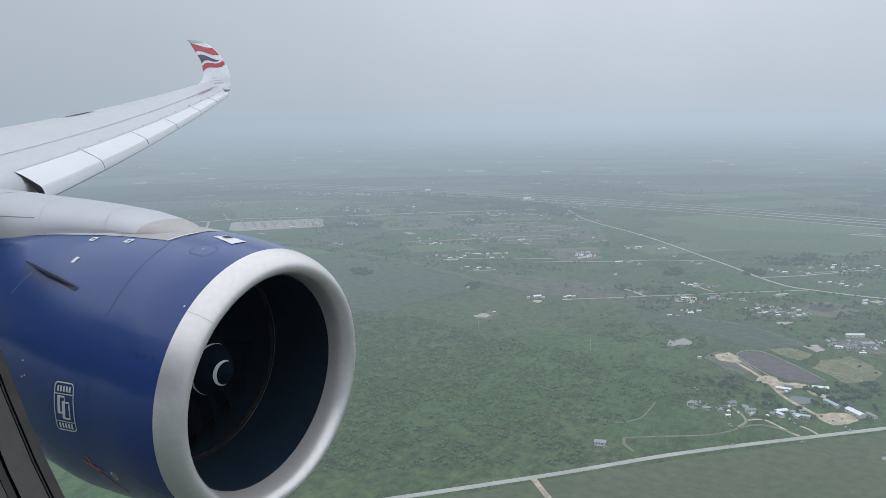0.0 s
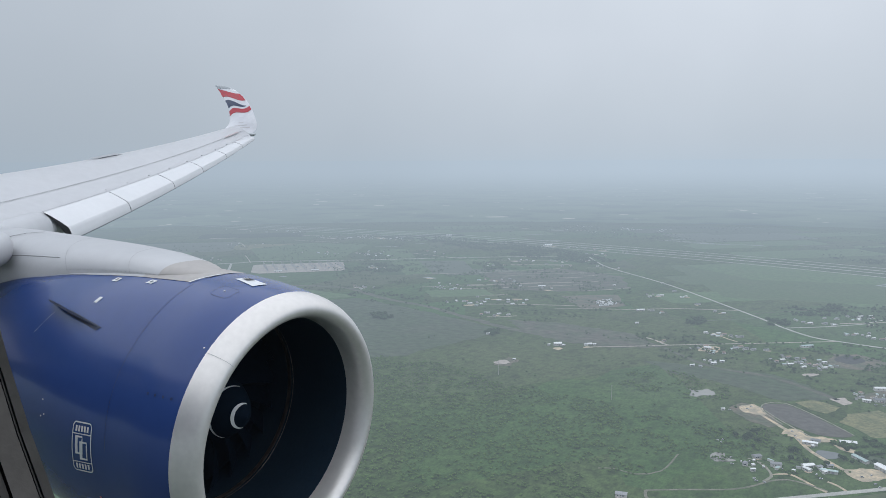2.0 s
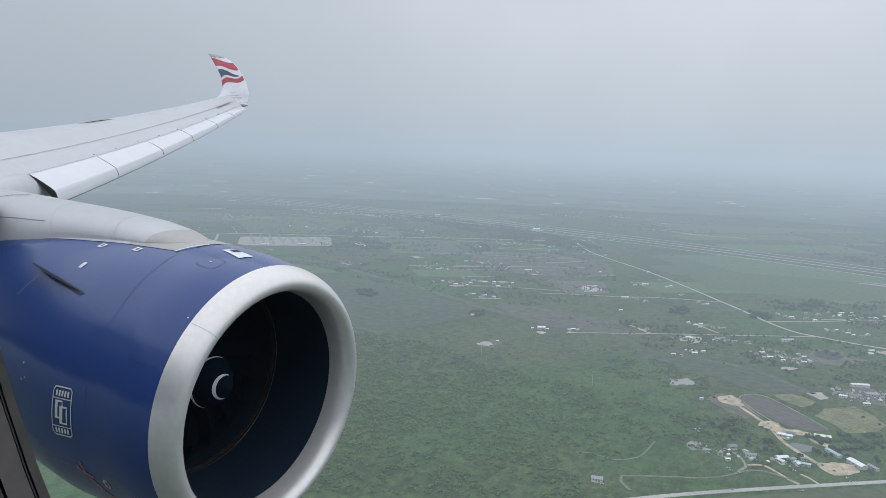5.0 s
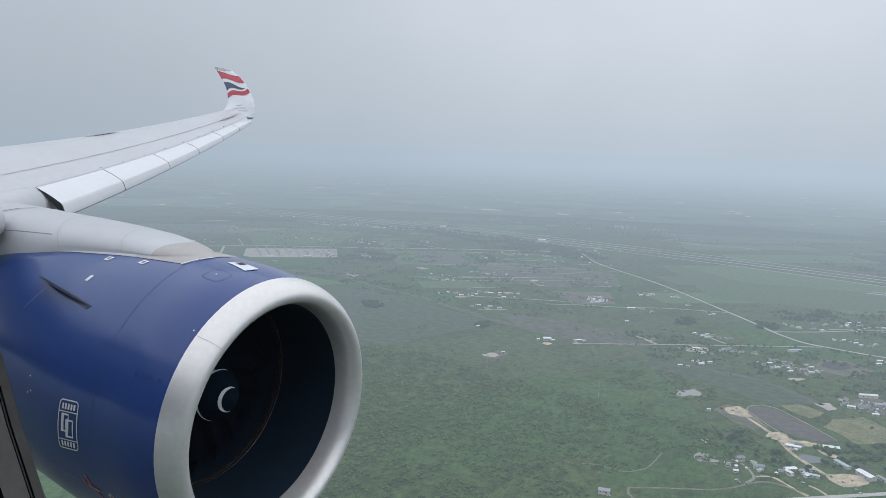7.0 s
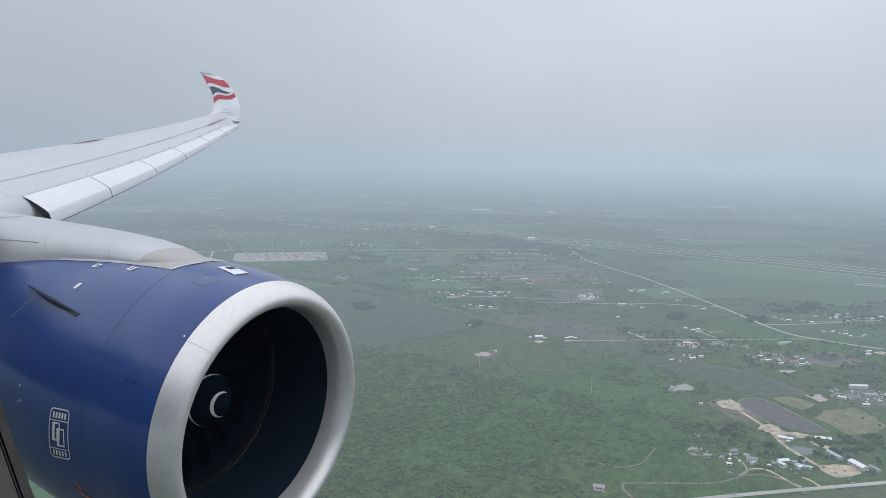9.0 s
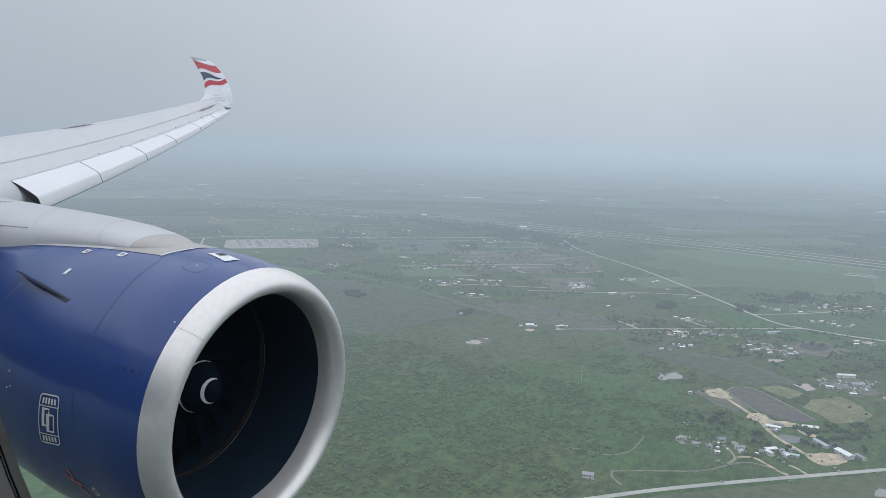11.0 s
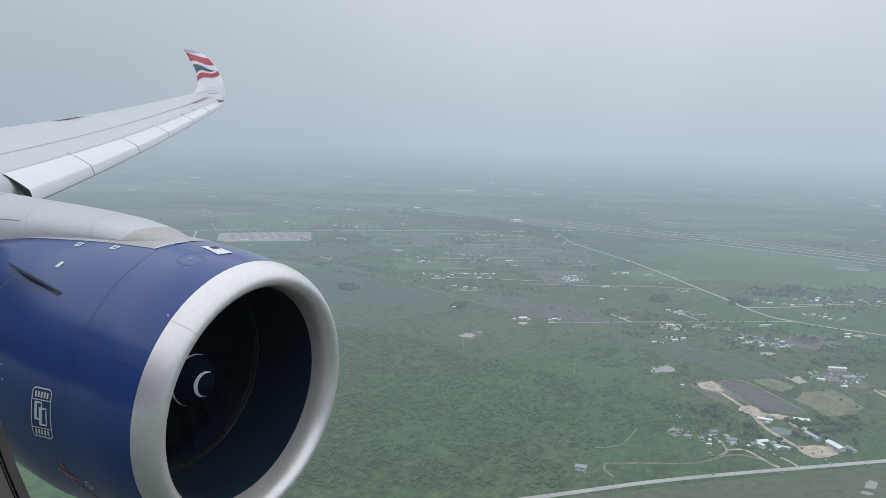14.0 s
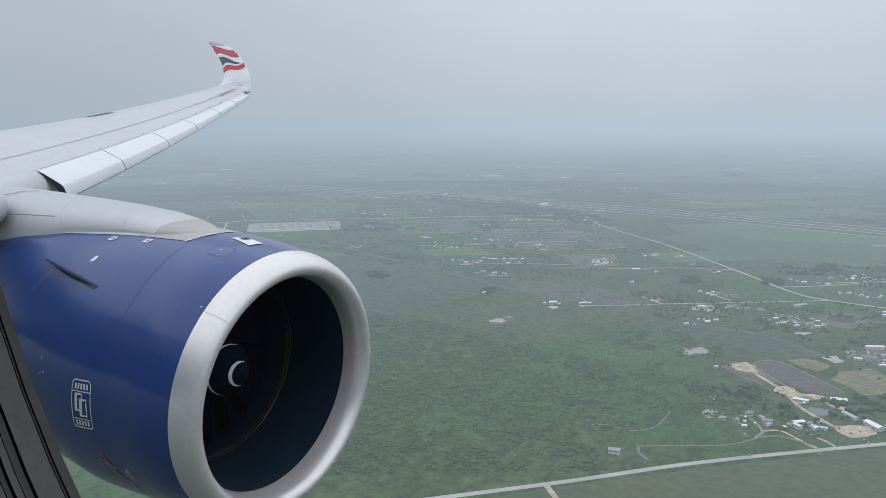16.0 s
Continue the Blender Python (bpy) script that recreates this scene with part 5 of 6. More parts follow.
for u, v in ((0.45, 0.42), (0.6, 0.42), (0.75, 0.42), (0.3, 0.7), (0.6, 0.7), (0.75, 0.7)):
    copy_thing(tr, Matrix.Translation(on_pad(u, v) + Vector((0, 0, 0.5))) @ pose(0, 0, 0, 0, 0, heading))
for u, v in ((0.58, 0.9), (0.2, 0.9)):
    p = on_pad(u, v)
    ob = thing("control_house", "long low substation control house with a white metal roof", "control house", Matrix.Translation(p + Vector((0, 0, 0.5))) @ pose(0, 0, 0, 0, 0, heading + 90))
    gable(ob, 26, 7, 3.5, 1.0, M["roof_white"], M["wall"])

# Power line: lattice towers across the plain, and single poles.
def tower(m):
    ob = thing("lattice_tower", "tall grey steel lattice power tower", "power tower", m, "power line towers")
    half = lambda z: along(((0, 4.2), (22, 1.3), (42, 0.5)), z)
    for sx, sy in ((-1, -1), (1, -1), (1, 1), (-1, 1)):
        part("leg", loft([[(sx * half(z) + a * 0.16, sy * half(z) + b * 0.16, z) for a, b in ((-1, -1), (1, -1), (1, 1), (-1, 1))] for z in (-0.3, 11, 22, 42)], caps=True), M["steel"], ob, sharp=20)
    levels = (0, 6, 11, 15.5, 19, 22, 26, 30, 34, 38, 42)
    bm = bmesh.new()
    for z0, z1 in zip(levels, levels[1:]):
        a, b = half(z0), half(z1)
        for k in range(4):
            c, s = math.cos(k * math.pi / 2), math.sin(k * math.pi / 2)
            turn = lambda x, y, z: Vector((x * c - y * s, x * s + y * c, z))
            for p, q in ((turn(-a, -a, z0), turn(b, -b, z1)), (turn(a, -a, z0), turn(-b, -b, z1))):
                d = Vector((0, 0, 0.12))
                e = (q - p).cross(d).normalized() * 0.12
                w = [bm.verts.new(v) for v in (p + d, p + e, p - d, p - e, q + d, q + e, q - d, q - e)]
                for i in range(4):
                    bm.faces.new((w[i], w[(i + 1) % 4], w[4 + (i + 1) % 4], w[4 + i]))
    part("bracing", bm, M["steel"], ob, sharp=0)
    for z, reach in ((27, 9), (34, 11), (40, 7)):
        for s in (-1, 1):
            part("arm", loft([[(s * x, y * w, z + h) for y, h in ((-1, 0), (1, 0), (1, t), (-1, t))] for x, w, t in ((0.4, 0.9, 2.0), (reach, 0.15, 0.25))], caps=True), M["steel"], ob, sharp=20)
    return ob


t0 = tower(pose(-954, 816, 0, 0, 0, 48))
for x, y in ((-719, 626), (-1241, 1073), (-1528, 1330)):
    copy_thing(t0, pose(x, y, 0, 0, 0, 48))
pole = thing("power_pole", "tall pale single power pole", "power pole", pose(-1371, 1089, 0), "power poles")
part("shaft", loft([[(r * math.cos(t), r * math.sin(t), z) for t in np.linspace(0, 6.28, 8, endpoint=False)] for z, r in ((-0.3, 0.5), (12, 0.36), (24, 0.2))], caps=True), M["concrete"], pole)
part("crossarm", box(bmesh.new(), 3.2, 0.25, 0.25, pose(0, 0, 22.5)), M["steel"], pole)
for x, y in ((-1233, 1128), (-1209, 1102), (-1057, 1113), (127, 1196), (353, 1200), (-511, 1150), (-736, 1169)):
    copy_thing(pole, pose(x, y, 0, 0, 0, 40))

# ---- the airliner, about the eye ----
airliner = thing("airliner", "white and blue twin-engine airliner in slow flight, slats out", "airliner", LEAN)

# Wing: stations along y, with the leading edge swept aft.
def chord(y):
    return 9.0 - (y - 10.5) * 0.32


def lead_x(y):
    return -12.9 - 0.73 * y


def curve(a, b, c):
    return lambda y: a * (y - 20) ** 2 + b * (y - 20) + c


z_low, z_nose, z_slat = curve(0.00252, 0.16066, -1.91), curve(0.0030, 0.15354, -1.427), curve(0.00271, 0.13204, -1.354)
z_rear, z_top = curve(0.00258, 0.12772, -1.075), curve(0.00261, 0.10994, -0.68)


def wing_at(y, d, z):
    return (lead_x(y) - d * chord(y), y, z)


def wing_section(y):
    c, n, s, r, t, lo = chord(y), z_nose(y), z_slat(y), z_rear(y), z_top(y), z_low(y)
    nose = 0.078
    rows = [(nose, lerp(lo, s, 0.38)), (nose + 0.006, lerp(lo, s, 0.56)), (nose + 0.026, lerp(lo, s, 0.80)), (0.125, s - 0.02), (0.2, lerp(s, r, 0.55)), (0.28, r), (0.38, lerp(r, t, 0.62)), (0.5, t),
            (0.64, t - 0.012 * c), (0.8, t - 0.045 * c), (1.0, t - 0.11 * c), (1.0, t - 0.115 * c), (0.8, t - 0.12 * c), (0.5, lerp(t, lo, 0.85)), (0.2, lo + 0.02), (nose + 0.03, lo + 0.06), (nose + 0.006, lerp(lo, s, 0.2))]
    return [wing_at(y, d, z) for d, z in rows]


wing = part("wing", loft([wing_section(y) for y in np.linspace(3.0, 29.3, 48)], caps=True), M["wing"], airliner, "light grey painted wing", 50)


DROP = ((0.004, 0.96), (0.0045, 0.90), (0.009, 0.76), (0.0155, 0.625), (0.019, 0.565), (0.024, 0.515), (0.05, 0.365), (0.075, 0.235), (0.10, 0.115), (0.128, 0.0))


def slat(ya, yb):
    rows = []
    for y0 in np.linspace(ya, yb, 9):
        ring = []
        for d, g in DROP[::-1] + ((0.012, 1.0), (0.03, 0.97), (0.034, 0.8), (0.05, 0.60), (0.075, 0.38), (0.10, 0.19), (0.126, 0.03)):
            y = y0 + 0.45 * (1 - d / 0.13)
            ring.append(wing_at(y, d, lerp(z_slat(y) + 0.012, z_low(y), g)))
        rows.append(ring)
    ob = part("slat", loft(rows, caps=True), M["slat"], wing, "pale extended leading-edge slat", 15)
    # Solid end faces coloured dark, for the shade inside a hollow slat.
    ob.data.materials.append(M["gap"])
    for poly in ob.data.polygons:
        if len(poly.vertices) > 4:
            poly.material_index = 1
    return ob


JOINTS = (11.4, 14.85, 18.4, 21.4, 24.45, 26.9, 29.0)
for a, b in zip(JOINTS, JOINTS[1:]):
    slat(a + 0.018, b - 0.018)
slat(3.2, 8.62)

# The fixed root nose beside the pylon, between the two runs of slats.
def root_nose(y, swell=1.0):
    n, s, lo = z_nose(y), z_slat(y), z_low(y)
    mid, h = lerp(lo, s, 0.52), (s - lo) * 0.52 * swell
    return [(lead_x(y) - (0.075 - 0.075 * math.cos(a) * swell) * chord(y) + 0.0, y, mid + h * math.sin(a) * (1.38 if a > 0 else 1.0)) for a in np.linspace(-math.pi * 0.62, math.pi * 0.62, 15)]


part("root_nose", loft([root_nose(y, 1 - 0.35 * max(0, (y - 10.6) / 0.55) ** 2) for y in np.linspace(8.7, 11.12, 14)], closed=False, caps=True), M["wing"], wing, "rounded fixed wing nose beside the pylon", 50)


# The inboard nose of the wing, whose rounded end stands just short of the pylon.
rows = []
for y, k in [(v, 1.0) for v in np.linspace(3.3, 6.24, 7)] + [(6.24 + 0.24 * math.sin(a), math.cos(a)) for a in np.linspace(0.2, 1.45, 8)]:
    x0, z0, r = -13.5 + (6.05 - y) * 0.73, -1.98 - (6.05 - y) * 0.10, 0.27 * k
    rows.append([(x0 + r * math.cos(a), y, z0 + r * math.sin(a)) for a in np.linspace(-math.pi / 2, math.pi / 2, 15)] + [(x0 - 1.8, y, z0 + r * 0.98), (x0 - 3.6, y, z0 + r * 0.9), (x0 - 3.6, y, z0 - r * 0.9), (x0 - 1.8, y, z0 - r * 0.98)])
part("inboard_nose", loft(rows, caps=True), M["wing"], wing, "rounded grey inboard wing nose beside the pylon", 60)


def wing_strip(name, d, width, y0, y1, zf, mat, lift=0.012):
    rows = [[(wing_at(y, d, zf(y))[0] + s, y, zf(y) + lift + s * -0.12) for s in (-width / 2, width / 2)] for y in np.linspace(y0, y1, 40)]
    return part(name, loft(rows, closed=False), mat, wing, sharp=0)


part("slat_lower_edge", loft([[wing_at(y, d, lerp(z_slat(y), z_low(y), g)) for d, g in ((0.0025, 0.965), (0.003, 0.992), (0.012, 1.015))] for y in np.linspace(11.9, 29.4, 40)], closed=False), M["line"], wing, "dark strip along the lower edge of the slats", 0)
wing_strip("seam", 0.28, 0.02, 9.0, 28.9, z_rear, M["gap"], 0.02)
wing_strip("slat_edge_seam", 0.134, 0.018, 11.4, 28.7, z_slat, M["line"], 0.02)
for y in (14.9, 16.3, 17.9, 19.6, 21.3, 22.9, 24.5, 26.0):
    bm = box(bmesh.new(), 0.10, 0.06, 0.04, pose(*wing_at(y, 0.155, z_slat(y) + 0.04)), 0.012)
    part("track_cover", bm, M["grey_mark"], wing, "small dark grey fitting")
sp = loft([[wing_at(y, 0.50 + f * 0.10, z_top(y) + 0.015 + 0.03 * math.sin(math.pi * (y - 16.8) / 1.7) * (1 - f)) for f in (0, 1)] for y in np.linspace(16.8, 18.5, 10)], closed=False)
part("spoiler", sp, M["grey_mark"], wing, "grey spoiler edge", 0)

# Winglet: between a leading and a trailing curve, sweeping up and aft.
LEAD = ((-35.0, 29.50, 0.02), (-34.86, 29.96, 0.42), (-35.08, 30.12, 0.94), (-35.75, 30.4, 1.57), (-36.74, 30.7, 2.21), (-37.84, 31.0, 2.65), (-39.01, 31.2, 2.93), (-40.2, 31.4, 3.03))
TRAIL = ((-36.75, 28.4, 0.14), (-36.62, 29.0, 0.33), (-36.72, 29.5, 0.62), (-37.07, 29.9, 1.05), (-37.72, 30.3, 1.7), (-38.75, 30.75, 2.27), (-39.5, 31.1, 2.66), (-40.24, 31.4, 3.01))


def rail(points, v):
    i = min(int(v), len(points) - 2)
    p = [Vector(points[max(0, min(len(points) - 1, i + k))]) for k in (-1, 0, 1, 2)]
    f = v - i
    return 0.5 * ((2 * p[1]) + (p[2] - p[0]) * f + (2 * p[0] - 5 * p[1] + 4 * p[2] - p[3]) * f * f + (3 * p[1] - p[0] - 3 * p[2] + p[3]) * f ** 3)


def winglet_at(s, v, side):
    a, b = rail(TRAIL, v), rail(LEAD, v)
    p = a.lerp(b, s)
    up = rail(TRAIL, min(7, v + 0.1)).lerp(rail(LEAD, min(7, v + 0.1)), 0.5) - rail(TRAIL, max(0, v - 0.1)).lerp(rail(LEAD, max(0, v - 0.1)), 0.5)
    normal = (b - a).cross(up).normalized() if (b - a).length > 0.05 else Vector((0, -1, 0))
    if normal.y > 0:
        normal = -normal
    thick = 0.075 * math.sqrt(max(0, s * (1 - s))) * 2 * (1 - 0.085 * v)
    return p + normal * (thick * side + (0.012 if side > 1 else 0) - (0.0 if side <= 1 else thick * (side - 1)))


SS = [0.5 - 0.5 * math.cos(math.pi * i / 9) for i in range(10)]
winglet = part("winglet", loft([[winglet_at(s, v, 1) for s in SS] + [winglet_at(s, v, -1) for s in SS[::-1][1:-1]] for v in np.linspace(0, 6.98, 36)], caps=True), M["winglet"], airliner, "white upswept winglet with red and blue stripes", 50)


def stripe(name, trail, lead, mat, end=1.0, wave=0.16):
    rows = []
    for s in np.linspace(0.02, end * 0.98, 16):
        sway = wave * math.sin(2 * math.pi * s)
        lo, hi = lerp(trail[0], lead[0], s / end), lerp(trail[1], lead[1], s / end)
        rows.append([winglet_at(s, lerp(lo, hi, f) + sway, 1.001) for f in np.linspace(0, 1, 5)])
    return part(name, loft(rows, closed=False), mat, winglet, sharp=60)


stripe("red_stripe", (4.95, 6.35), (3.75, 4.5), M["red"])
stripe("blue_stripe", (3.75, 4.55), (3.45, 3.48), M["navy"], 0.86)
stripe("red_stripe", (3.05, 3.5), (2.95, 3.28), M["red"])
stripe("grey_stripe", (6.6, 6.9), (5.3, 6.9), material("pale_grey_livery", (0.36, 0.38, 0.40), 0.4, grain=0.05, grain_scale=6), 1.0, 0.0)
lm = loft([[(wing_at(y, d, 0)[0], y, along(((0.2, z_rear(y)), (0.5, z_top(y))), d) + 0.012) for d in np.linspace(0.25, 0.28, 4)] for y in np.linspace(26.6, 28.4, 6)], closed=False)
part("walkway_mark", lm, material("faded_red_mark", (0.46, 0.38, 0.39), 0.5, grain=0.1, grain_scale=6), wing, sharp=0)

tip = bmesh.new()
bmesh.ops.create_icosphere(tip, subdivisions=3, radius=1, matrix=Matrix.Translation((-35.14, 29.62, 0.14)) @ Matrix.Rotation(radians(-36), 4, "Z") @ Matrix.Diagonal((0.20, 0.42, 0.13, 1)))
part("tip_light", tip, material("clear_light_cover", (0.66, 0.68, 0.70), 0.12, coat=0.6, vary=0.5, scale=6, second=(0.5, 0.52, 0.55), grain=0.1, grain_scale=12), winglet, "clear glazed wingtip light", 60)
for k, (w, dz) in enumerate(((0.35, 0.0), (0.22, 0.10), (0.14, 0.2))):
    rows = [[winglet_at(s, 1.05 + dz * 4 + w * 0.5 * f, 1.001) for f in (0, 1)] for s in np.linspace(0.20 + 0.1 * k, 0.80 - 0.1 * k, 8)]
    part("static_mark", loft(rows, closed=False), M["static"], winglet, sharp=60)

# Engine: rings about its axis; angle from inboard, upwards.
AXIS = Vector((-7.71, 7.16, -3.90))
OUTER = ((-6.5, 1.50), (-5.5, 1.70), (-4.0, 1.88), (-2.6, 1.955), (-1.5, 1.955), (-0.6, 1.925), (0.0, 1.85))
DROOP = Matrix.Rotation(radians(4.13), 4, "Z") @ Matrix.Rotation(radians(1.93), 4, "Y")
SHIFT = Vector((-0.10, -0.058, 0.01))


def smooth_outer(x):
    xs, rs = [r[0] for r in OUTER], [r[1] for r in OUTER]
    return float(np.mean([np.interp(x + k, xs, rs) for k in (-0.3, -0.15, 0, 0.15, 0.3)])) if x < -0.4 else float(np.interp(x, xs, rs))


def about_axis(x, r, a):
    """A point about the engine's axis, which leans a little towards the inlet's front."""
    if r > 1.6:
        r *= 1 + 0.20 * min(1.0, max(0.0, (-0.4 - x) / 2.2)) * max(0.0, -math.sin(a) - 0.25) ** 1.3
    flat = Vector((x, -r * math.cos(a), r * math.sin(a)))
    w = min(1.0, max(0.0, (x + 1.2) / 1.2))
    return AXIS + flat.lerp(DROOP @ flat + SHIFT, w * w * (3 - 2 * w))


def on_cowl(x, degrees, lift=0.0):
    return about_axis(x, smooth_outer(x) + lift, radians(degrees))


def turned(profile, steps=96):
    return loft([[about_axis(x, r, a) for a in np.linspace(0, 2 * math.pi, steps, endpoint=False)] for x, r in profile])


cowl = part("engine_cowl", turned([(x, smooth_outer(x)) for x in np.linspace(-6.5, 0.0, 27)]), M["cowl"], airliner, "glossy deep blue engine cowl", 60)
LIP = [(0.0, 1.852), (0.07, 1.838), (0.14, 1.816), (0.21, 1.784), (0.263, 1.744), (0.30, 1.698), (0.315, 1.652), (0.304, 1.606), (0.27, 1.569), (0.207, 1.539), (0.124, 1.517), (0.035, 1.505), (-0.07, 1.50)]
part("inlet_lip", turned(LIP), M["lip"], cowl, "bare metal inlet lip", 60)
# The depth's shade is in the duct and fan colours themselves.
part("inlet_duct", turned([(-0.07, 1.498), (-0.5, 1.50), (-1.0, 1.51), (-2.2, 1.50), (-2.22, 0.2)], 72), M["duct"], cowl, "acoustic inlet duct, near-black in place of shade", 60)
for x, r, w in ((-1.55, 1.500, 0.085), (-1.50, 1.501, 0.018)):
    part("duct_ring", turned([(x, r), (x - w / 2, r - 0.006), (x - w, r)], 72), M["ring"], cowl, "thin copper-coloured ring", 60)

HUB = AXIS + Vector((-0.03, -0.10, 0.0))
SPIN = ((-0.71, 0.004), (-0.75, 0.08), (-0.85, 0.20), (-1.01, 0.33), (-1.21, 0.44), (-1.46, 0.5), (-2.15, 0.58))
fan = part("fan_spinner", loft([[HUB + Vector((x, -r * math.cos(a), r * math.sin(a))) for a in np.linspace(0, 2 * math.pi, 40, endpoint=False)] for x, r in SPIN]), M["blade"], airliner, "conical fan spinner, near-black in place of shade", 60)
for k in range(22):
    a0 = 2 * math.pi * k / 22
    rows = []
    for f in np.linspace(0, 1, 6):
        r = lerp(0.45, 1.485, f)
        twist, width = lerp(0.35, 1.05, f), lerp(0.22, 0.40, f)
        ring = []
        for w, h in ((-1, 0), (0, 0.012), (1, 0), (0, -0.012)):
            off, x = w * width * math.sin(twist) + h, w * width * math.cos(twist) * 0.5 + 0.10 * math.sin(f * 2.6)
            a = a0 + off / r * 0.5 + 0.22 * f
            ring.append(HUB + Vector((-1.92 + x, -r * math.cos(a), r * math.sin(a))))
        rows.append(ring)
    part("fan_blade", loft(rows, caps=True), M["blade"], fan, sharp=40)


def swirl(first, last, radius, width):
    """A white crescent painted round the spinner, from one angle to another."""
    rows = []
    for f in np.linspace(0, 1, 22):
        a, w = radians(lerp(first, last, f)), width * math.sin(math.pi * (0.08 + 0.84 * f)) / 2
        rows.append([HUB + Vector((-0.69 - along(((0, 0), (0.08, 0.04), (0.2, 0.14), (0.33, 0.30), (0.44, 0.50), (0.5, 0.75)), q), -q * math.cos(a), q * math.sin(a))) for q in (radius - w, radius, radius + w)])
    return part("swirl_mark", loft(rows, closed=False), M["white"], fan, "white swirl on the spinner", 60)


swirl(118, -95, 0.175, 0.040)
swirl(118, -75, 0.372, 0.020)


def cowl_patch(name, corners, mat, lift=0.006, parent=None, steps=4):
    """A flat mark on the cowl between four (x, degrees) corners, in order round it."""
    a, b, c, d = [Vector(p) for p in corners]
    rows = [[on_cowl(*a.lerp(b, i / steps).lerp(d.lerp(c, i / steps), j / steps), lift) for j in range(steps + 1)] for i in range(steps + 1)]
    return part(name, loft(rows, closed=False), mat, parent or cowl, sharp=60)


def cowl_line(name, points, width, mat, lift=0.006):
    fine = []
    for (x0, a0), (x1, a1) in zip(points, points[1:]):
        k = max(1, int(abs(a1 - a0) / 1.5))
        fine += [(lerp(x0, x1, i / k), lerp(a0, a1, i / k)) for i in range(k)]
    points, rows = fine + [points[-1]], []
    for i, (x, a) in enumerate(points):
        x0, a0 = points[max(0, i - 1)]
        x1, a1 = points[min(len(points) - 1, i + 1)]
        way = Vector((x1 - x0, radians(a1 - a0) * 2.0)).normalized()
        side = Vector((-way.y, way.x)) * width / 2
        rows.append([on_cowl(x + s * side.x, a + s * math.degrees(side.y) / 2.0, lift) for s in (-1, 1)])
    return part(name, loft(rows, closed=False), mat, cowl, sharp=60)


cowl_line("cowl_seam", [(-1.22 - 0.11 * max(0, (a - 40) / 35) ** 1.5, a) for a in np.linspace(-2, 75, 40)], 0.005, M["fine_line"], 0.003)
for a in (45.3, 225):
    rows = [[about_axis(x, r + 0.004, q) for q in (radians(a) - 0.0013, radians(a) + 0.0013)] for x, r in LIP[:12]]
    part("lip_seam", loft(rows, closed=False), M["faint"], cowl, sharp=60)
cowl_patch("white_label", ((-2.66, 52.0), (-2.58, 52.0), (-2.56, 55.3), (-2.64, 55.3)), M["white"])
for x, a in ((-2.13, 68.3), (-2.85, 65.5)):
    lab = cowl_patch("white_label", ((x, a), (x + 0.13, a), (x + 0.15, a + 2.9), (x + 0.02, a + 2.9)), M["white"])
    cowl_patch("label_mark", ((x + 0.06, a + 0.7), (x + 0.10, a + 0.7), (x + 0.11, a + 2.2), (x + 0.07, a + 2.2)), M["navy"], 0.012, lab, 1)
hatch = cowl_patch("white_hatch", ((-0.95, 87.3), (-0.44, 85.2), (-0.40, 92.0), (-0.88, 92.4)), M["white"])
cowl_patch("hatch_vent", ((-0.86, 89.2), (-0.71, 88.7), (-0.67, 91.6), (-0.82, 91.8)), M["gap"], 0.012, hatch, 2)
cowl_line("access_panel_outline", [(-0.63 + 0.19 * math.copysign(abs(math.cos(t)) ** 0.45, math.cos(t)), 75.0 + 4.2 * math.copysign(abs(math.sin(t)) ** 0.45, math.sin(t))) for t in np.linspace(0, 2 * math.pi, 49)], 0.005, M["fine_line"], 0.003)
cowl_patch("panel_latch", ((-0.66, 75.0), (-0.63, 75.0), (-0.63, 75.6), (-0.66, 75.6)), M["white"], 0.005, None, 1)
for k in range(4):
    x, a = -0.54 + 0.13 * k, 24.7 + 0.3 * k
    cowl_line("drain_hole", [(x + 0.012 * math.cos(t), a + 0.4 * math.sin(t)) for t in np.linspace(0, 2 * math.pi, 13)], 0.011, M["fine_line"])
for x, a in ((-2.75, 8.3), (-2.70, 2.6), (-2.79, 1.4), (-0.08, 46.5)):
    cowl_patch("rivet_mark", ((x, a), (x + 0.02, a), (x + 0.02, a + 0.6), (x, a + 0.6)), M["white"], 0.005, None, 1)

# Maker's plate on the cowl: a white bordered panel with plain bars.
def on_plate(u, v):
    left, right = (lerp(-2.06, -1.91, v), lerp(-15.5, 5.5, v)), (lerp(-1.57, -1.50, v), lerp(-13.0, 6.9, v))
    return lerp(left[0], right[0], u), lerp(left[1], right[1], u)


def plate_line(name, points, width):
    return cowl_line(name, [on_plate(*p) for p in points], width, M["white"])


plate = plate_line("maker_plate_border", [(0.0, 0.06), (0.0, 0.94), (0.06, 0.985), (0.12, 1.0), (0.88, 1.0), (0.94, 0.985), (1.0, 0.94), (1.0, 0.06), (0.94, 0.015), (0.88, 0.0), (0.12, 0.0), (0.06, 0.015), (0.0, 0.06)], 0.019)
tagged(plate, "white outlined maker's plate with plain bars")
for v in (0.775, 0.195):
    plate_line("plate_rule", [(0.0, v), (1.0, v)], 0.014)
for v in (0.82, 0.045):
    for k in range(5):
        u = 0.14 + 0.155 * k
        cowl_patch("plate_bar", [on_plate(*p) for p in ((u, v), (u + 0.095, v), (u + 0.095, v + 0.115), (u, v + 0.115))], M["white"], 0.006, None, 1)
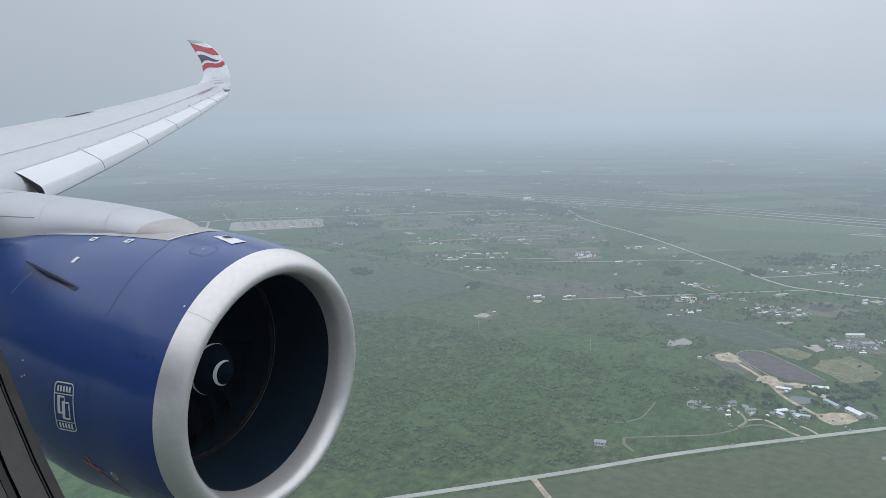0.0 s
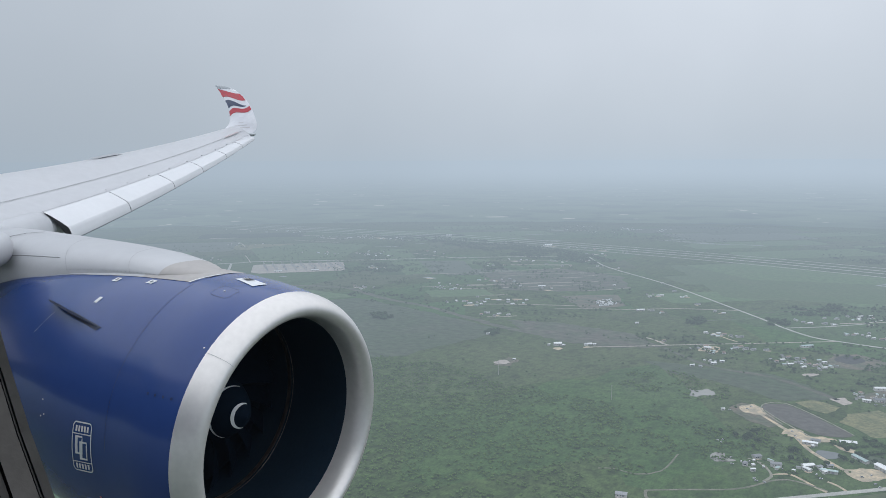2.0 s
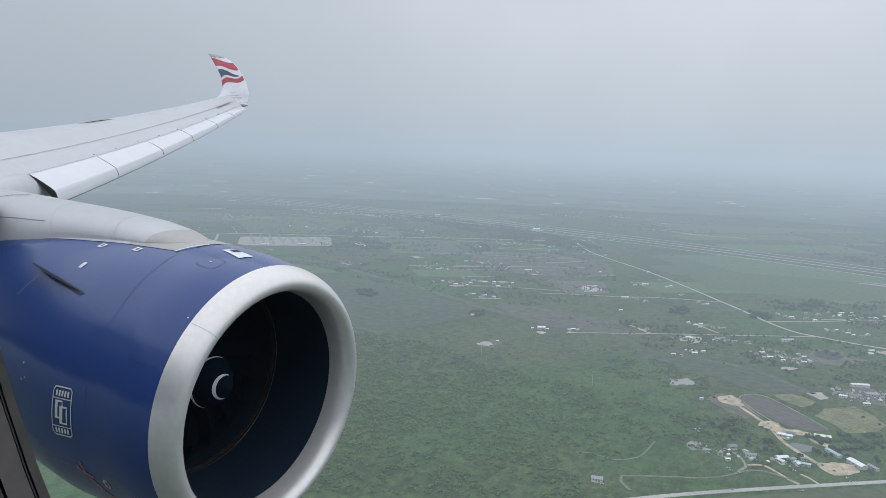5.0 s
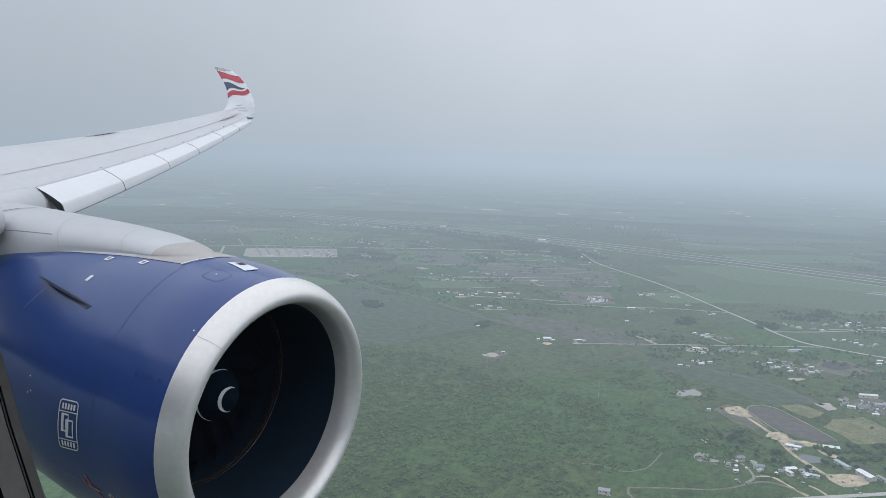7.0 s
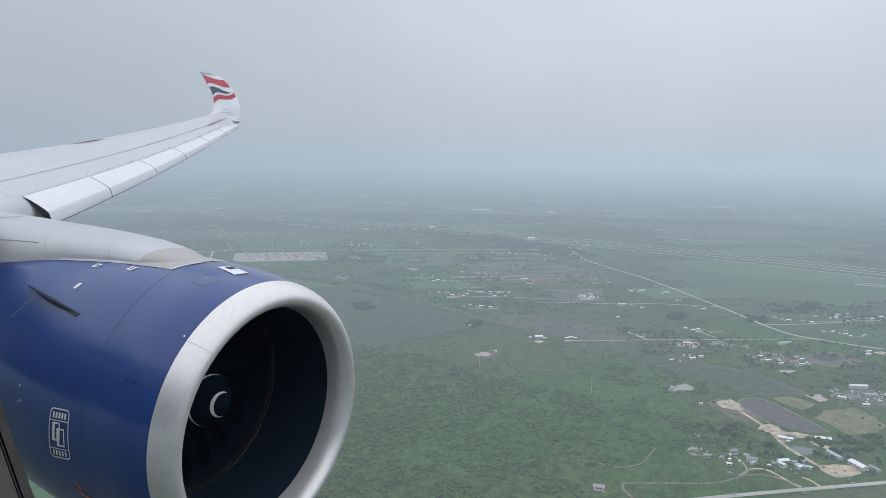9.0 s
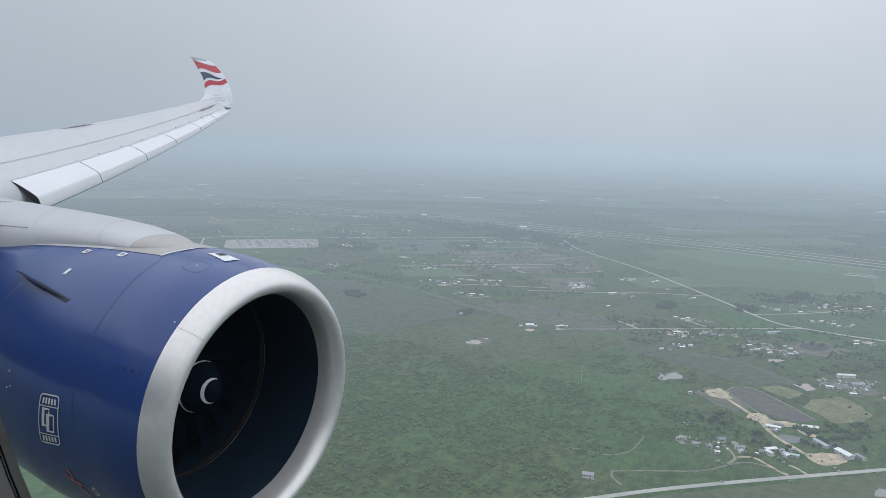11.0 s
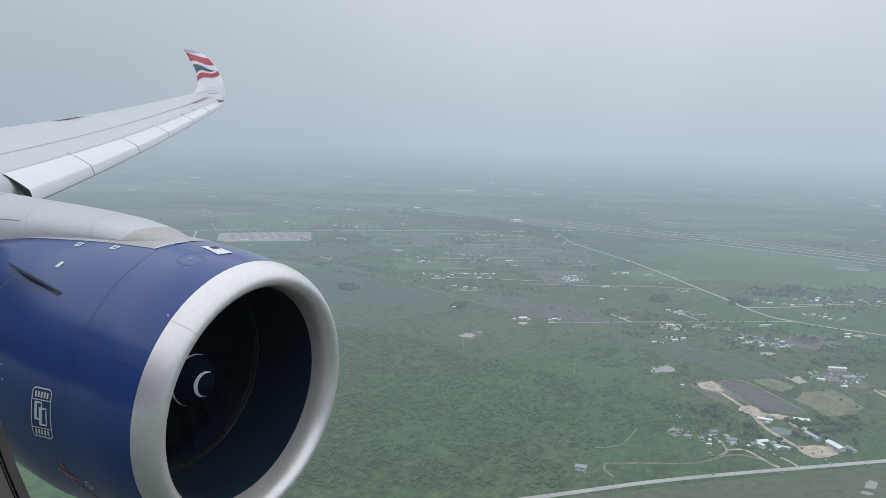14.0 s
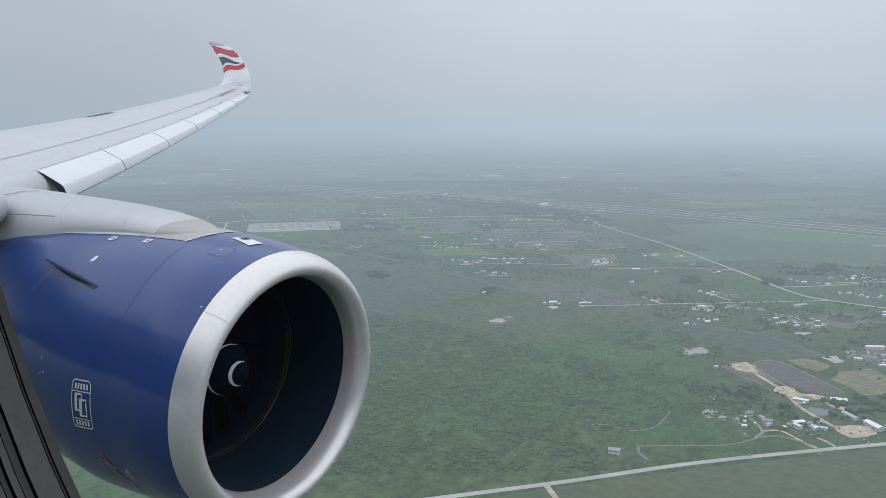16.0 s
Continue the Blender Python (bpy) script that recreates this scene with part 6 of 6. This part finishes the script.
for u, v in ((0.16, 0.36), (0.40, 0.25)):
    cowl_patch("plate_bar", [on_plate(*p) for p in ((u, v), (u + 0.14, v), (u + 0.14, v + 0.38), (u, v + 0.38))], M["white"], 0.006, None, 2)
    plate_line("plate_frame", [(u + 0.14, v + 0.36), (u + 0.38, v + 0.36), (u + 0.38, v + 0.02), (u + 0.14, v + 0.02)], 0.026)

# Red warning lines low on the cowl.
faded = material("faded_red_paint", (0.55, 0.16, 0.15), 0.5, grain=0.2, grain_scale=10)
cowl_line("warning_line", [(-1.60, -24.0), (-1.555, -29.0), (-1.46, -33.0), (-1.2, -43.0)], 0.036, faded)
cowl_line("warning_line", [(-1.73, -28.0), (-1.58, -29.6), (-1.40, -30.2)], 0.05, faded)
cowl_line("warning_ring", [(-1.145 + 0.05 * math.cos(t), -31.0 + 2.1 * math.sin(t)) for t in np.linspace(0, 2 * math.pi, 17)], 0.022, M["white"])
cowl_line("warning_mark", [(-1.15, -32.2), (-1.14, -29.8)], 0.035, faded)

# Strake: a thin wedge standing on the cowl's shoulder, tall at its rear, over a painted reflection.
def strake_blade(name, xa, xb, aa, ab, height, lean, mat, words):
    rows = []
    for f in np.linspace(0, 1, 14):
        x, a, h = lerp(xa, xb, f), lerp(aa, ab, f), height * math.sin(math.pi * min(1.0, 0.04 + f) ** 0.6) ** 0.8 + 0.01 if f < 0.95 else 0.012
        rows.append([on_cowl(x, a - 0.3, -0.01), on_cowl(x - 0.02, a - lean * h, h), on_cowl(x - 0.02, a - lean * h + 0.25, h), on_cowl(x, a + 0.3, -0.01)])
    return part(name, loft(rows, caps=True), mat, cowl, words, 30)


strake_blade("strake", -3.56, -2.14, 48.0, 41.9, 0.17, 9, M["strake_dark"], "thin strake on the cowl shoulder, coloured dark as in shade")
# Dark patch painted on the cowl as the strake's reflection.
cowl_patch("strake_foot", ((-3.05, 44.2), (-2.12, 40.4), (-2.06, 42.3), (-3.0, 46.0)), material("strake_reflection_paint", (0.014, 0.024, 0.055), 0.5, grain=0.15, grain_scale=9), 0.008)
cowl_line("scratch", [(-3.55, 33.0), (-3.36, 44.0)], 0.006, M["grey_mark"], 0.004)

# Pylon with its unpainted nose fairing and the skirt along the cowl.
TOP = ((-16.0, -1.86), (-14.8, -1.80), (-13.9, -1.785), (-12.6, -1.775), (-11.3, -1.768), (-10.5, -1.785), (-10.0, -1.83), (-9.6, -1.885), (-9.0, -1.985), (-8.5, -2.05))
HALF = ((-16.0, 0.90), (-12.3, 0.80), (-10.7, 0.62), (-9.9, 0.52), (-9.55, 0.38), (-9.28, 0.19), (-9.04, 0.03))


def pylon_ring(x):
    half = along(HALF, x)
    r = smooth_outer(max(-6.4, x - AXIS.x))
    side = AXIS.z + math.sqrt(r * r - half * half) - 0.03
    top = max(along(TOP, x), side + 0.02)
    pts = [(x, AXIS.y - half, side - 0.25)]
    for a in np.linspace(math.pi, 0, 17):
        pts.append((x, AXIS.y + half * math.copysign(abs(math.cos(a)) ** 0.8, math.cos(a)), side + (top - side) * math.sin(a) ** 0.9))
    pts.append((x, AXIS.y + half, side - 0.25))
    return pts


pylon = part("engine_pylon", loft([pylon_ring(x) for x in np.linspace(-16.0, -9.86, 20)], closed=False), M["pylon"], airliner, "white engine pylon under the wing", 50)
part("nose_fairing", loft([pylon_ring(x) for x in np.linspace(-9.86, -9.04, 14)], closed=False), M["fairing"], pylon, "unpainted beige nose fairing", 50)
SKIRT = ((-6.0, 62.0), (-4.7, 64.0), (-3.2, 68.8), (-2.1, 72.8), (-1.7, 74.2), (-1.42, 75.4), (-1.33, 88.5))


def skirt(name, xa, xb, mat):
    for flip in (False, True):
        rows = []
        for x in np.linspace(xa, xb, 12):
            a0 = along(SKIRT, x)
            a1 = max(a0 + 0.3, math.degrees(math.acos(min(0.99, along(HALF, x + AXIS.x) / smooth_outer(x)))) + 9)
            rows.append([on_cowl(x, 180 - lerp(a0, a1, f) if flip else lerp(a0, a1, f), 0.005) for f in np.linspace(0, 1, 5)])
        part(name, loft(rows, closed=False), mat, pylon, sharp=50)


skirt("pylon_skirt", -6.0, -2.4, M["pylon"])
skirt("fairing_skirt", -2.4, -1.335, M["fairing"])
edge = cowl_line("skirt_edge", [(-1.425, 74.8), (-1.385, 80.0), (-1.345, 85.0), (-1.31, 89.0)], 0.028, M["white"], 0.012)


def pylon_skew(x, shift, k):
    """A point k of 9 up the pylon's inboard side, on a line that leans forward towards its foot."""
    return Vector(pylon_ring(x + shift * (1 - k / 9) ** 0.8)[1 + k])


for x, shift in ((-12.75, 0.95), (-10.95, 0.55)):
    part("pylon_seam", loft([[pylon_skew(x, shift, k) + Vector((e, -0.005, 0.005)) for e in (-0.004, 0.004)] for k in range(10)], closed=False), M["faint"], pylon, sharp=0)
for i in range(26):
    p = Vector(pylon_ring(-11.9 + 0.085 * i)[2])
    part("rivet", box(bmesh.new(), 0.012, 0.012, 0.010, Matrix.Translation(p)), M["faint"], pylon, sharp=0)
ring = lambda x: Vector(pylon_ring(x)[4])
part("pylon_seam", loft([[ring(x) + Vector((0, -0.008, z)) for z in (0.0, 0.012)] for x in np.linspace(-15.9, -12.2, 8)], closed=False), M["faint"], pylon, sharp=0)

# A dark junction line round the root.
rows = [[Vector(pylon_ring(x)[1 + k]) + Vector((e, -0.012, 0.012)) for e in (-0.018, 0.018)] for x, k in [(lerp(-14.9, -13.95, (j / 8) ** 1.5), j) for j in range(1, 9)]]
part("junction_line", loft(rows, closed=False), M["gap"], pylon, sharp=0)

# Fuselage side about the eye, with the window it looks through.
FUS_Y, FUS_Z, FUS_R = -2.53, -0.62, 3.02


def hull(x, degrees, r=FUS_R):
    return Vector((x, FUS_Y + r * math.cos(radians(degrees)), FUS_Z + r * math.sin(radians(degrees))))


def window_rim(grow, y, steps=64):
    """The rounded opening, grown by so much, at a depth y."""
    return [(-0.12 + math.cos(t) * (0.614 + grow), y, 0.10 + math.sin(t) * (0.618 + grow)) for t in np.linspace(0, 2 * math.pi, steps, endpoint=False)]


# Skin in panels, with the row of cabin windows cut out on both sides.
xs = [-48, -42, -36, -30, -26, -22, -20, -18, -16, -14, -12, -10.8] + [v for k in range(14) for v in (-9.6 + 0.64 * k, -9.32 + 0.64 * k)][:24] + [-1.12, 0.88] + [v for k in range(6) for v in (1.4 + 0.64 * k, 1.68 + 0.64 * k)] + [7, 12, 18]
angs = [-176, -150, -120, -95, -75, -58, -48, -42, -37, -32, -28, -24, -21, -18, -14, -10, -6, -2, 7, 14, 24, 38, 55, 80, 100, 125, 142, 156, 166, 173]
bm = bmesh.new()
grid = [[bm.verts.new(hull(x, a)) for a in angs + [184]] for x in xs]
for i in range(len(xs) - 1):
    narrow = abs(xs[i + 1] - xs[i] - 0.28) < 0.01
    for j in range(len(angs)):
        a = angs[j]
        if (narrow and a in (7, 166)) or (xs[i] == -1.12 and a in (-2, 7, 14, 24)):
            continue
        bm.faces.new((grid[i][j], grid[i + 1][j], grid[i + 1][j + 1], grid[i][j + 1]))
for end in (grid[0], grid[-1]):
    bm.faces.new(end)
fuselage = part("fuselage", bm, M["skin_white"], airliner, "white upper fuselage with deep blue belly", 60)
fuselage.data.materials.append(M["skin_blue"])
# Blue rises aft, out of view, to darken the cowl's reflection.
for poly in fuselage.data.polygons:
    if poly.center.z < along(((-20.0, 2.6), (-16.0, 1.0), (-13.5, -1.0), (-4.0, -1.3)), poly.center.x):
        poly.material_index = 1
# Unseen fairing, made oversize so the lower cowl reflects something dark.
bm = loft([[(x, FUS_Y + w * math.cos(a), -2.6 + h * math.sin(a)) for a in np.linspace(0, 2 * math.pi, 40, endpoint=False)] for x, w, h in ((-10.5, 1.6, 0.5), (-12.0, 2.6, 1.3), (-14.0, 3.2, 1.9), (-18.0, 3.5, 2.3), (-24.0, 3.5, 2.4), (-30.0, 3.2, 2.0), (-34.0, 2.4, 1.2), (-36.0, 1.2, 0.4))], caps=True)
part("belly_fairing", bm, M["skin_blue"], airliner, "unseen deep blue belly fairing, enlarged to darken cowl reflections", 50)
reveal = part("window_reveal", loft([[(x, FUS_Y + math.sqrt(FUS_R ** 2 - (z - FUS_Z) ** 2) - 0.02, z) for x, y, z in window_rim(0.80, 0.0)]] + [[(x * k, y, z * k) for (x, y, z), k in ((p, depth / 0.30 + 0.012) for p in window_rim(0.0, depth))] for depth in (0.43, 0.38, 0.34, 0.315)] + [window_rim(0.0, 0.304), window_rim(0.003, 0.298)]), M["rim"], airliner, "grey cabin window reveal", 60)
for q0, q1, dip, mat in ((2.07, 2.09, 0.0015, "liner"), (2.09, 2.24, 0.0, "seal"), (2.24, 2.30, 0.002, "liner"), (2.30, 2.36, 0.0, "seal"), (2.36, 2.41, 0.002, "liner"), (2.41, 2.52, 0.0, "seal")):
    g, y0, y1 = 0.003 + dip, 0.617 / q0, 0.617 / q1
    part("window_gasket", loft([window_rim(g + 0.008, y0), window_rim(g, y0 - 0.0008), window_rim(g, y1 + 0.0008), window_rim(g + 0.008, y1)]), M[mat], reveal, sharp=50)
part("window_trim", loft([window_rim(0.012, 0.247), window_rim(0.02, 0.236), window_rim(0.2, 0.228), window_rim(0.32, 0.228)]), M["skin_white"], airliner, "pale cabin window lining", 60)
